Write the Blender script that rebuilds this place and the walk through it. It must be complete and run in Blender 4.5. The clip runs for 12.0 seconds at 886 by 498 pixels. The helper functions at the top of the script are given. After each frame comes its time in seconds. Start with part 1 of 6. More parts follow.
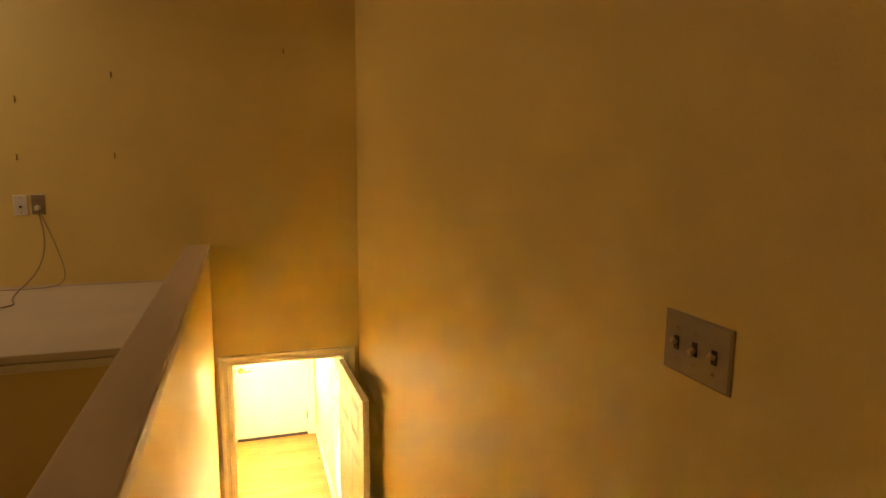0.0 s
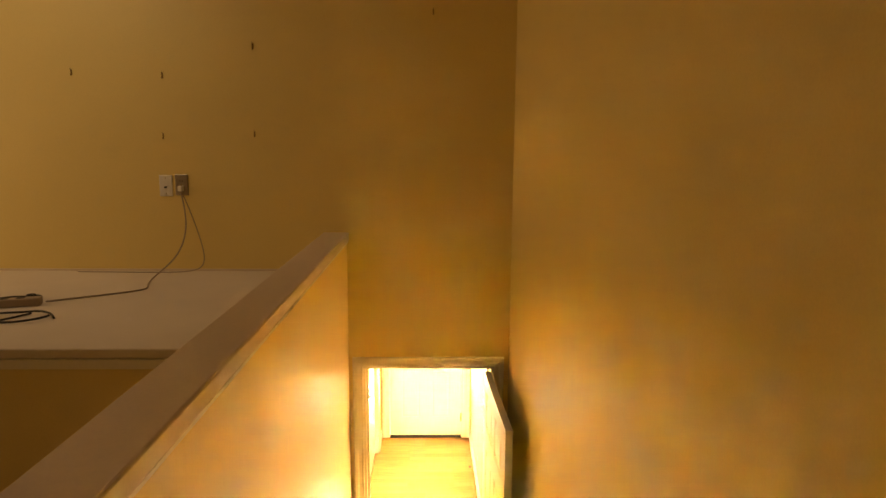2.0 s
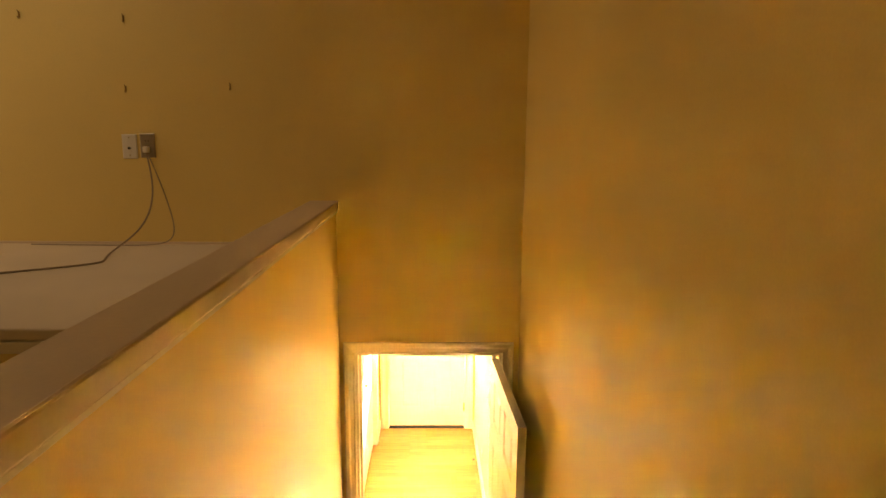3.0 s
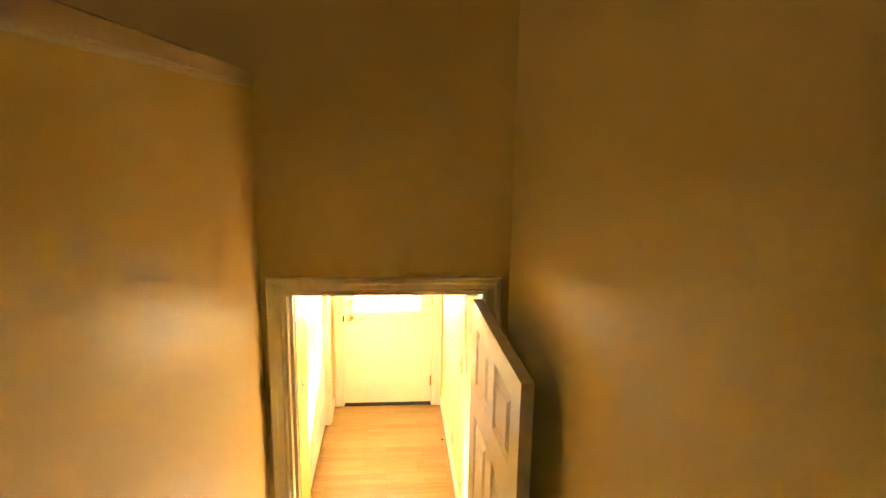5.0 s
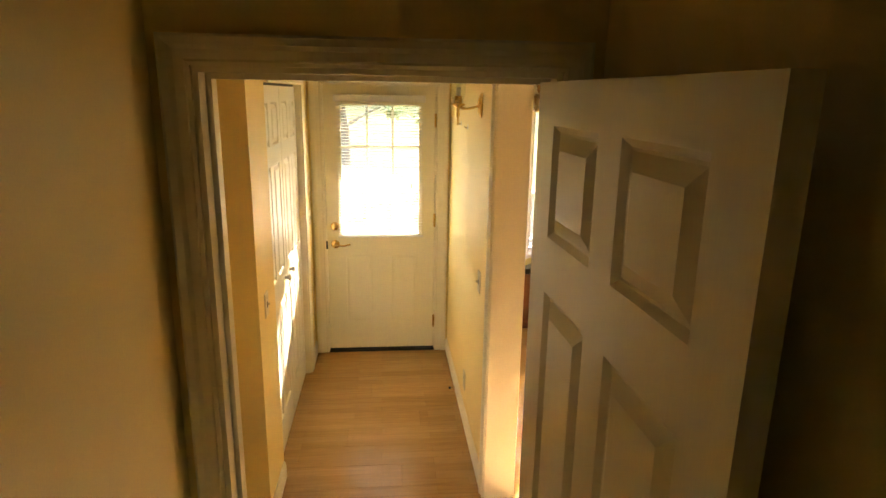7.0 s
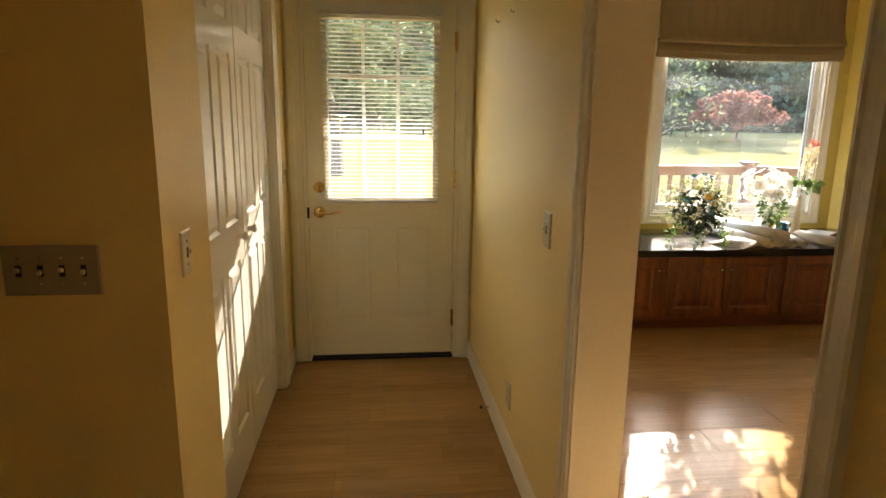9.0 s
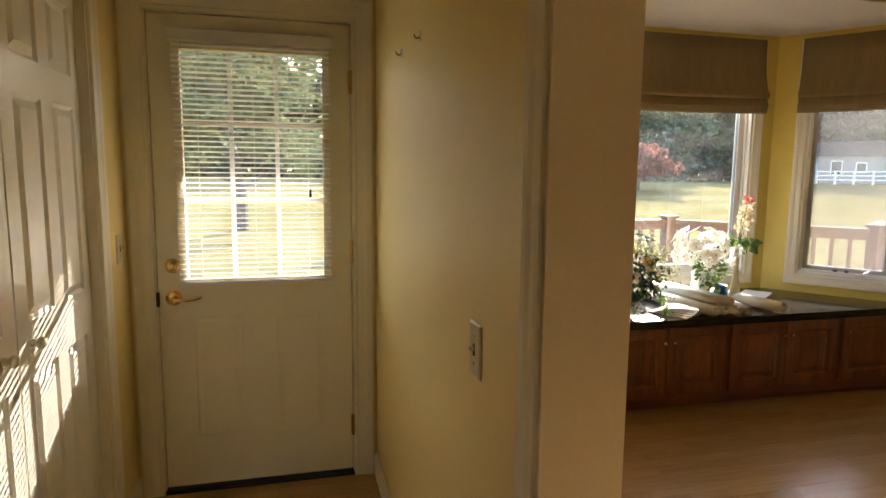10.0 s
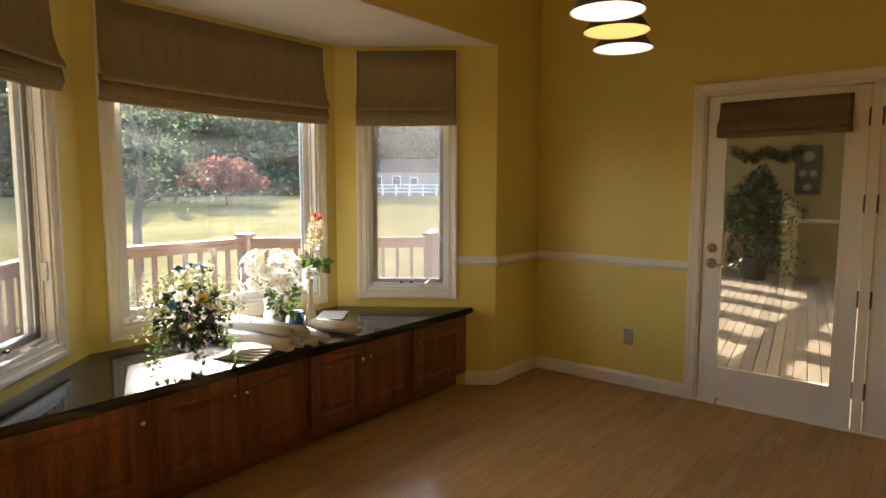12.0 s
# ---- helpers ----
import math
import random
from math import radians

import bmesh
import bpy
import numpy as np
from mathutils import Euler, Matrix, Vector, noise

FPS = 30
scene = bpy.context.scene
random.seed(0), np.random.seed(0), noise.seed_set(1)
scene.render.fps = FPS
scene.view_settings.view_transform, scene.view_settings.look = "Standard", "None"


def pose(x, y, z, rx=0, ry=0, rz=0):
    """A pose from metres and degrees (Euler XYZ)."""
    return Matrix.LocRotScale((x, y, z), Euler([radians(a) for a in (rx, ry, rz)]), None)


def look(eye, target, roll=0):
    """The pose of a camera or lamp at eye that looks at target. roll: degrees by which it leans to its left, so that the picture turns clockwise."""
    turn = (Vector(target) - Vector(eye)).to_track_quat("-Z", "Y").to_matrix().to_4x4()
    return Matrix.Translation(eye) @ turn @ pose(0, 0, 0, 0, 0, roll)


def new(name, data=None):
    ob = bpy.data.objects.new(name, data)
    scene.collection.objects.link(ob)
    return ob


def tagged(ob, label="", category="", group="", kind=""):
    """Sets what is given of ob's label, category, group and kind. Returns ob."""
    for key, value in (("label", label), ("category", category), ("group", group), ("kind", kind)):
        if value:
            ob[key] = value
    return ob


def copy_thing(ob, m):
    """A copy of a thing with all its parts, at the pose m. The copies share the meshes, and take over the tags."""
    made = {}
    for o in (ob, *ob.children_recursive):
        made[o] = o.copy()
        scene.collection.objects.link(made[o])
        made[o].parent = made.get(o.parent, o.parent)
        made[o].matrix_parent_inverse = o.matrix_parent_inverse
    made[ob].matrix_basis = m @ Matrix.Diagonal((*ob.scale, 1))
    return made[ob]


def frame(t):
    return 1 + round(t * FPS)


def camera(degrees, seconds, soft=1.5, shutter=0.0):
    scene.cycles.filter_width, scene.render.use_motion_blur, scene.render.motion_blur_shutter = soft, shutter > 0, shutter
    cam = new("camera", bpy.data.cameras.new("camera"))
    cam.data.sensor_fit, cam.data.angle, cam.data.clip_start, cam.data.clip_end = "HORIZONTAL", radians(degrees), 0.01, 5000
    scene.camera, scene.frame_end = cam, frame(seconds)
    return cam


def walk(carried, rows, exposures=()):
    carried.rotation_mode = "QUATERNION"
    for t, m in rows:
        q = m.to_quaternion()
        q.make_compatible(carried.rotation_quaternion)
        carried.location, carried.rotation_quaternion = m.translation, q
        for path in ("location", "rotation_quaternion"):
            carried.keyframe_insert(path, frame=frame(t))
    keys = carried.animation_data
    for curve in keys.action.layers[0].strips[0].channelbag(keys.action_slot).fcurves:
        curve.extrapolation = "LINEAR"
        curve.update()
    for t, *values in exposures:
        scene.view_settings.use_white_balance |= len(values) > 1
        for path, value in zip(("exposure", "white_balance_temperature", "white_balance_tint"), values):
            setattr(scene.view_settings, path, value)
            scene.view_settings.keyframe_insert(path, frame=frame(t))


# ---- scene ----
cam = camera(72.1, 12.0)

PATH = [
    (0, (-0.195, -7.211, 3.362), (0.411, -5.327, 3.066), 0.6),
    (0.5, (-0.1, -7.135, 3.358), (0.17, -5.18, 3.032), 0.5),
    (1, (-0.016, -6.934, 3.32), (0.152, -4.967, 3.001), 0.8),
    (1.5, (-0.004, -6.748, 3.3), (0.134, -4.779, 2.977), 0.4),
    (2, (0.019, -6.602, 3.273), (0.069, -4.628, 2.954), 0.4),
    (2.5, (-0.004, -6.397, 3.202), (0.058, -4.422, 2.896), 0.2),
    (3, (0.03, -6.215, 3.124), (0.072, -4.248, 2.767), 0.5),
    (3.5, (0.08, -6.067, 3.055), (0.132, -4.104, 2.677), 0.7),
    (5.5, (0.048, -5.204, 2.488), (0.227, -3.257, 2.067), 0.9),
    (6, (0.050, -5.010, 2.315), (0.217, -3.066, 1.881), 0.6),
    (6.5, (0.063, -4.788, 2.146), (0.219, -2.846, 1.693), 0.8),
    (7, (0.026, -4.521, 1.988), (0.217, -2.592, 1.494), 0.9),
    (9, (-0.030, -3.404, 1.383), (0.186, -1.459, 0.969), 0.8),
    (9.5, (0.027, -3.036, 1.393), (0.335, -1.081, 1.103), 0.5),
    (10, (0.137, -2.728, 1.416), (0.624, -0.805, 1.165), 0.6),
    (10.5, (0.340, -2.443, 1.41), (1.280, -0.694, 1.171), 0.7),
    (11, (0.550, -2.303, 1.421), (1.838, -0.789, 1.205), 0.3),
    (11.5, (0.639, -2.256, 1.446), (2.138, -0.948, 1.242), 0.3),
    (12, (0.677, -2.239, 1.421), (2.227, -0.99, 1.224), 0.1),
]
EXPOSURE = [(0.0, 8.22, 9000, 30), (3.5, 8.2, 8600, 27), (5.5, 6.65, 7600, 20), (6.5, 5.55, 7200, 15), (7.0, 5.0, 7050, 14), (9.0, 3.65, 6650, 13), (9.6, 3.35, 6550, 14),
            (12.0, 3.25, 6550, 15)]
walk(cam, [(t, look(eye, target, roll)) for t, eye, target, roll in PATH], EXPOSURE)

# ---- world, sun, large lights ----
SUN_AZ, SUN_EL = radians(26.0), radians(21.5)
world = bpy.data.worlds.new("world")
scene.world = world
world.use_nodes = True
wn = world.node_tree.nodes
sky = wn.new("ShaderNodeTexSky")
sky.sky_type = "NISHITA"
sky.sun_disc = False
sky.sun_elevation = SUN_EL
sky.sun_rotation = SUN_AZ
world.node_tree.links.new(sky.outputs[0], wn["Background"].inputs[0])
wn["Background"].inputs[1].default_value = 0.15


def lamp(name, kind, m, energy, color, **kw):
    d = bpy.data.lights.new(name, kind)
    d.energy, d.color = energy, color
    for k, v in kw.items():
        if k == "size":
            d.shape, d.size = "RECTANGLE", v
        elif k == "size_y":
            d.size_y = v
        elif k == "angle":
            d.angle = v
        elif k == "radius":
            d.shadow_soft_size = v
        elif k == "spread":
            d.spread = v
    ob = new(name, d)
    ob.matrix_world = m
    return ob


sun_dir = Vector((math.sin(SUN_AZ) * math.cos(SUN_EL), math.cos(SUN_AZ) * math.cos(SUN_EL), math.sin(SUN_EL)))
lamp("sun", "SUN", look(sun_dir * 50, (0, 0, 0)), 2.6, (1.0, 0.93, 0.82), angle=radians(0.45))
# fill lamp under an added, unseen skylight, for the glow high upstairs
lamp("fill_light_upper", "AREA", look((-1.9, -4.0, 4.685), (-1.9, -4.001, 3.0)), 0.010, (1.0, 0.95, 0.82), size=0.72, size_y=0.72)
# and a second one before an added, unseen window in the left-hand wall upstairs
lamp("fill_light_upper_window", "AREA", look((-3.975, -4.2, 3.45), (0.0, -4.2, 3.45)), 0.030, (1.0, 0.79, 0.44), size=0.86, size_y=0.96)


# ---- materials ----
def pbr(name, col, rough=0.6, var=0.1, scale=3.0, fine=40.0, bump=0.05, metal=0.0, stretch=(1, 1, 1), rnd=0.0,
        coat=0.0, spec=0.5, emit=0.0, col2=None, rvar=0.1, trans=0.0, subsurf=0.0, dist=0.003, island=0.0):
    m = bpy.data.materials.new(name)
    m.use_nodes = True
    nt = m.node_tree
    nd, ln = nt.nodes, nt.links
    b = nd["Principled BSDF"]
    tc = nd.new("ShaderNodeTexCoord")
    mp = nd.new("ShaderNodeMapping")
    mp.inputs["Scale"].default_value = stretch
    ln.new(tc.outputs["Object"], mp.inputs["Vector"])
    n1, n2 = nd.new("ShaderNodeTexNoise"), nd.new("ShaderNodeTexNoise")
    n1.inputs["Scale"].default_value, n2.inputs["Scale"].default_value = scale, fine
    n1.inputs["Detail"].default_value, n2.inputs["Detail"].default_value = 4, 6
    for n in (n1, n2):
        ln.new(mp.outputs[0], n.inputs["Vector"])
    add = nd.new("ShaderNodeMath")
    add.operation = "ADD"
    ln.new(n1.outputs["Fac"], add.inputs[0])
    ln.new(n2.outputs["Fac"], add.inputs[1])
    last = add
    if rnd or island:
        src = nd.new("ShaderNodeObjectInfo") if rnd else nd.new("ShaderNodeNewGeometry")
        out = src.outputs["Random"] if rnd else src.outputs["Random Per Island"]
        ma = nd.new("ShaderNodeMath")
        ma.operation = "MULTIPLY_ADD"
        ln.new(out, ma.inputs[0])
        ma.inputs[1].default_value = (rnd or island) * 2
        ln.new(add.outputs[0], ma.inputs[2])
        sb = nd.new("ShaderNodeMath")
        sb.operation = "SUBTRACT"
        ln.new(ma.outputs[0], sb.inputs[0])
        sb.inputs[1].default_value = rnd or island
        last = sb
    mr = nd.new("ShaderNodeMapRange")
    mr.inputs["From Min"].default_value, mr.inputs["From Max"].default_value = 0.55, 1.45
    ln.new(last.outputs[0], mr.inputs["Value"])
    mix = nd.new("ShaderNodeMix")
    mix.data_type = "RGBA"
    lo = [max(0.0, c * (1 - var)) for c in col]
    hi = list(col2) if col2 else [min(1.0, c * (1 + var)) for c in col]
    mix.inputs[6].default_value, mix.inputs[7].default_value = (*lo, 1), (*hi, 1)
    ln.new(mr.outputs[0], mix.inputs[0])
    ln.new(mix.outputs[2], b.inputs["Base Color"])
    rr = nd.new("ShaderNodeMapRange")
    rr.inputs["To Min"].default_value, rr.inputs["To Max"].default_value = max(0.02, rough - rvar), min(1.0, rough + rvar)
    ln.new(n1.outputs["Fac"], rr.inputs["Value"])
    ln.new(rr.outputs[0], b.inputs["Roughness"])
    b.inputs["Metallic"].default_value = metal
    b.inputs["Specular IOR Level"].default_value = spec
    b.inputs["Coat Weight"].default_value = coat
    b.inputs["Coat Roughness"].default_value = 0.12
    b.inputs["Transmission Weight"].default_value = trans
    b.inputs["Subsurface Weight"].default_value = subsurf
    if emit:
        ln.new(mix.outputs[2], b.inputs["Emission Color"])
        b.inputs["Emission Strength"].default_value = emit
    if bump:
        bp = nd.new("ShaderNodeBump")
        bp.inputs["Strength"].default_value, bp.inputs["Distance"].default_value = bump, dist
        ln.new(n2.outputs["Fac"], bp.inputs["Height"])
        ln.new(bp.outputs[0], b.inputs["Normal"])
    return m


def glass_mat(name, tint=(1, 1, 1), rough=0.0, haze=0.0):
    """Thin window glass: mostly clear, with a gloss that follows Fresnel and a little dust."""
    m = bpy.data.materials.new(name)
    m.use_nodes = True
    nd, ln = m.node_tree.nodes, m.node_tree.links
    out = nd["Material Output"]
    tr, gl, mx, fr = (nd.new("ShaderNodeBsdfTransparent"), nd.new("ShaderNodeBsdfGlossy"), nd.new("ShaderNodeMixShader"),
                      nd.new("ShaderNodeLayerWeight"))
    tr.inputs[0].default_value = (*tint, 1)
    gl.inputs["Roughness"].default_value = rough
    fr.inputs["Blend"].default_value = 0.5
    pw, sc = nd.new("ShaderNodeMath"), nd.new("ShaderNodeMath")
    pw.operation, sc.operation = "POWER", "MULTIPLY_ADD"
    pw.inputs[1].default_value = 5.0
    sc.inputs[1].default_value, sc.inputs[2].default_value = 0.94, 0.035
    ln.new(fr.outputs["Facing"], pw.inputs[0])
    ln.new(pw.outputs[0], sc.inputs[0])
    ln.new(sc.outputs[0], mx.inputs[0])
    ln.new(tr.outputs[0], mx.inputs[1])
    ln.new(gl.outputs[0], mx.inputs[2])
    last = mx
    if haze:
        df, m2, tx, mr = (nd.new("ShaderNodeBsdfDiffuse"), nd.new("ShaderNodeMixShader"), nd.new("ShaderNodeTexNoise"),
                          nd.new("ShaderNodeMapRange"))
        tx.inputs["Scale"].default_value = 3.5
        tx.inputs["Detail"].default_value = 8
        tx.inputs["Distortion"].default_value = 0.6
        tcd, mpd = nd.new("ShaderNodeTexCoord"), nd.new("ShaderNodeMapping")
        mpd.inputs["Rotation"].default_value = (0, radians(32), 0)
        mpd.inputs["Scale"].default_value = (0.35, 1.0, 1.3)
        ln.new(tcd.outputs["Object"], mpd.inputs["Vector"])
        ln.new(mpd.outputs[0], tx.inputs["Vector"])
        mr.inputs["From Min"].default_value, mr.inputs["From Max"].default_value = 0.38, 0.72
        mr.inputs["To Min"].default_value, mr.inputs["To Max"].default_value = 0.1 * haze, haze
        tl = nd.new("ShaderNodeBsdfTranslucent")
        ln.new(tx.outputs["Fac"], mr.inputs["Value"])
        ln.new(mr.outputs[0], m2.inputs[0])
        ln.new(mx.outputs[0], m2.inputs[1])
        ln.new(tl.outputs[0], m2.inputs[2])
        last = m2
    ln.new(last.outputs[0], out.inputs["Surface"])
    return m


def screen_mat():
    """Fine grey insect screen: lets most of the view through and catches some of the sun."""
    m = bpy.data.materials.new("insect_screen")
    m.use_nodes = True
    nd, ln = m.node_tree.nodes, m.node_tree.links
    tr, df, tl, m1, m2 = (nd.new("ShaderNodeBsdfTransparent"), nd.new("ShaderNodeBsdfDiffuse"), nd.new("ShaderNodeBsdfTranslucent"),
                          nd.new("ShaderNodeMixShader"), nd.new("ShaderNodeMixShader"))
    df.inputs[0].default_value, tl.inputs[0].default_value = (0.10, 0.10, 0.10, 1), (0.13, 0.13, 0.13, 1)
    m1.inputs[0].default_value, m2.inputs[0].default_value = 0.5, 0.22
    ln.new(df.outputs[0], m1.inputs[1])
    ln.new(tl.outputs[0], m1.inputs[2])
    ln.new(tr.outputs[0], m2.inputs[1])
    ln.new(m1.outputs[0], m2.inputs[2])
    ln.new(m2.outputs[0], nd["Material Output"].inputs["Surface"])
    return m


M = {}
M["wall"] = pbr("painted_wall_yellow", (0.87, 0.69, 0.285), 0.5, 0.05, 1.2, 220, 0.10, dist=0.001)
M["wall_cream"] = pbr("painted_wall_cream", (0.85, 0.67, 0.27), 0.50, 0.05, 1.2, 220, 0.10, dist=0.001)
M["wall_bay"] = pbr("painted_wall_bay", (0.76, 0.60, 0.13), 0.45, 0.05, 1.2, 220, 0.10, dist=0.001)
M["ceiling"] = pbr("ceiling_white", (0.74, 0.70, 0.62), 0.8, 0.04, 1.5, 120, 0.3, dist=0.002)
M["trim"] = pbr("trim_white_gloss", (0.84, 0.785, 0.63), 0.32, 0.05, 2.0, 90, 0.08, dist=0.001)
M["door"] = pbr("door_white_paint", (0.84, 0.80, 0.68), 0.33, 0.04, 2.0, 60, 0.18, stretch=(6, 6, 0.6), dist=0.001)
M["steel_door"] = pbr("steel_door_white", (0.84, 0.79, 0.61), 0.40, 0.04, 2.0, 70, 0.05, dist=0.001)
M["carpet"] = pbr("carpet_pale", (0.82, 0.74, 0.63), 0.95, 0.12, 2.0, 500, 0.6, dist=0.004)
M["cap"] = pbr("cap_paint_pale", (0.74, 0.62, 0.50), 0.5, 0.06, 3.0, 120, 0.1, dist=0.001)
M["stair_oak"] = pbr("stair_oak", (0.42, 0.25, 0.11), 0.4, 0.2, 3.0, 30, 0.1, stretch=(1, 8, 8))
M["brass"] = pbr("polished_brass", (0.78, 0.55, 0.22), 0.22, 0.08, 5, 60, 0.03, metal=1.0)
M["bronze"] = pbr("aged_brass", (0.40, 0.27, 0.12), 0.32, 0.12, 5, 60, 0.03, metal=1.0)
M["chrome"] = pbr("satin_nickel", (0.66, 0.63, 0.58), 0.25, 0.06, 5, 60, 0.03, metal=1.0)
M["plate_ivory"] = pbr("ivory_plastic", (0.66, 0.58, 0.40), 0.35, 0.05, 4, 60, 0.02)
M["plate_white"] = pbr("white_plastic", (0.80, 0.78, 0.72), 0.35, 0.03, 4, 60, 0.02)
M["plate_grey"] = pbr("grey_steel_plate", (0.42, 0.37, 0.28), 0.35, 0.06, 4, 60, 0.02, metal=0.5)
M["dark_toggle"] = pbr("toggle_brown", (0.10, 0.07, 0.04), 0.4, 0.1, 5, 50, 0.0)
M["dark"] = pbr("dark_slot", (0.03, 0.025, 0.02), 0.6, 0.2, 5, 50, 0.0)
M["rubber"] = pbr("black_rubber", (0.02, 0.02, 0.02), 0.6, 0.2, 5, 50, 0.05)
M["cable_white"] = pbr("cable_white_vinyl", (0.40, 0.32, 0.24), 0.5, 0.05, 5, 50, 0.0)
M["nickel"] = pbr("satin_nickel", (0.72, 0.68, 0.60), 0.24, 0.08, 5, 60, 0.03, metal=1.0)
M["granite"] = pbr("granite_black_polished", (0.012, 0.011, 0.010), 0.07, 0.5, 8, 260, 0.0, col2=(0.045, 0.038, 0.032), rvar=0.03, spec=0.35)
M["cherry"] = pbr("cabinet_cherry_oak", (0.090, 0.024, 0.007), 0.36, 0.5, 2.2, 30, 0.12, col2=(0.40, 0.130, 0.032), stretch=(9, 9, 0.6), coat=0.25, dist=0.001)
M["cherry_h"] = pbr("cabinet_cherry_rail", (0.090, 0.024, 0.007), 0.36, 0.5, 2.2, 30, 0.12, col2=(0.40, 0.130, 0.032), stretch=(0.6, 9, 9), coat=0.25, dist=0.001)
M["shade"] = pbr("roman_shade_linen", (0.29, 0.212, 0.098), 0.9, 0.22, 3.0, 90, 0.35, stretch=(8, 8, 0.5), dist=0.002, trans=0.0)
M["shade_lining"] = pbr("shade_lining_white", (0.8, 0.78, 0.72), 0.9, 0.04, 4, 100, 0.1)
M["shade_door"] = pbr("door_shade_linen", (0.19, 0.135, 0.072), 0.9, 0.25, 3.0, 90, 0.35, stretch=(8, 8, 0.5), dist=0.002)
M["vinyl"] = pbr("window_vinyl_white", (0.78, 0.76, 0.70), 0.35, 0.04, 3, 60, 0.03)
M["gasket"] = pbr("window_gasket_grey", (0.22, 0.21, 0.20), 0.6, 0.1, 3, 60, 0.0)
M["blind"] = pbr("blind_slat_white", (0.82, 0.80, 0.76), 0.45, 0.03, 3, 60, 0.0)
M["glass"] = glass_mat("window_glass", haze=0.020)
M["glass_porch"] = glass_mat("door_glass", (0.74, 0.73, 0.68), haze=0.01)
M["screen"] = screen_mat()
M["lamp_in"] = pbr("lamp_shade_inside_lit", (1.0, 0.97, 0.90), 0.6, 0.02, 3, 60, 0.0, emit=0.10)
M["lamp_in_warm"] = pbr("lamp_shade_inside_warm", (1.0, 0.62, 0.22), 0.6, 0.02, 3, 60, 0.0, emit=0.10)
M["bulb"] = pbr("bulb_lit", (1.0, 0.85, 0.55), 0.4, 0.02, 3, 60, 0.0, emit=0.5)
M["lamp_out"] = pbr("lamp_shade_outside", (0.22, 0.16, 0.09), 0.5, 0.08, 3, 60, 0.03)
M["paper"] = pbr("roll_paper", (0.80, 0.77, 0.70), 0.75, 0.06, 4, 60, 0.08, rnd=0.1)
M["paper_old"] = pbr("folded_paper", (0.62, 0.50, 0.36), 0.8, 0.15, 5, 60, 0.15)
M["leaf"] = pbr("ivy_leaf", (0.035, 0.075, 0.018), 0.5, 0.4, 8, 60, 0.1, island=0.35, col2=(0.095, 0.155, 0.04))
M["leaf_dark"] = pbr("leaf_dark", (0.024, 0.042, 0.017), 0.5, 0.4, 8, 60, 0.1, island=0.35)
M["petal_white"] = pbr("petal_white", (0.88, 0.87, 0.83), 0.6, 0.06, 8, 60, 0.05, island=0.1)
M["petal_cream"] = pbr("petal_cream", (0.72, 0.62, 0.40), 0.6, 0.15, 8, 60, 0.05, island=0.2)
M["petal_teal"] = pbr("petal_teal", (0.03, 0.22, 0.22), 0.6, 0.2, 8, 60, 0.05, island=0.2)
M["petal_blue"] = pbr("petal_navy", (0.03, 0.04, 0.14), 0.6, 0.2, 8, 60, 0.05, island=0.2)
M["petal_yellow"] = pbr("petal_yellow", (0.80, 0.50, 0.03), 0.6, 0.12, 8, 60, 0.05, island=0.1)
M["petal_red"] = pbr("petal_coral", (0.86, 0.20, 0.20), 0.55, 0.15, 8, 60, 0.05, island=0.2)
M["sprig"] = pbr("sprig_pale", (0.34, 0.33, 0.13), 0.6, 0.3, 8, 60, 0.05, island=0.3)
M["stem"] = pbr("stem_green", (0.07, 0.13, 0.03), 0.5, 0.2, 8, 60, 0.05)
M["clear"] = glass_mat("clear_vase_glass", (0.93, 0.96, 0.95), 0.02)
M["blue_glass"] = pbr("blue_vase", (0.02, 0.11, 0.26), 0.12, 0.1, 5, 50, 0.0)
M["cream_vase"] = pbr("cream_ceramic", (0.74, 0.62, 0.42), 0.25, 0.05, 5, 50, 0.02)
M["white_vase"] = pbr("white_ceramic", (0.80, 0.80, 0.76), 0.25, 0.05, 5, 50, 0.02)
M["deck_red"] = pbr("railing_stained_cedar", (0.105, 0.055, 0.038), 0.65, 0.25, 2.5, 30, 0.2, stretch=(4, 4, 1), rnd=0.15)
M["deck_board"] = pbr("deck_board_weathered", (0.40, 0.335, 0.26), 0.75, 0.25, 2.0, 30, 0.25, stretch=(1, 6, 6), rnd=0.3)
M["bark"] = pbr("bark", (0.10, 0.075, 0.055), 0.9, 0.4, 4, 18, 0.6, stretch=(3, 3, 0.7), dist=0.02)
M["bark_pale"] = pbr("bark_pale", (0.085, 0.072, 0.060), 0.9, 0.4, 4, 18, 0.6, stretch=(2, 2, 1.5), dist=0.02)
M["foliage"] = pbr("foliage_green", (0.085, 0.115, 0.060), 0.7, 0.4, 0.6, 6, 0.0, island=0.4, col2=(0.17, 0.20, 0.11), spec=0.15)
M["conifer"] = pbr("conifer_needles", (0.035, 0.055, 0.040), 0.7, 0.4, 0.6, 6, 0.0, island=0.4, col2=(0.075, 0.10, 0.065), spec=0.15)
M["maple"] = pbr("maple_red_leaves", (0.22, 0.085, 0.06), 0.7, 0.4, 0.8, 6, 0.0, island=0.4, col2=(0.34, 0.15, 0.10), spec=0.15)
M["bush"] = pbr("shrub_leaves", (0.07, 0.09, 0.06), 0.7, 0.4, 2, 12, 0.0, island=0.4, col2=(0.18, 0.19, 0.13), spec=0.15)
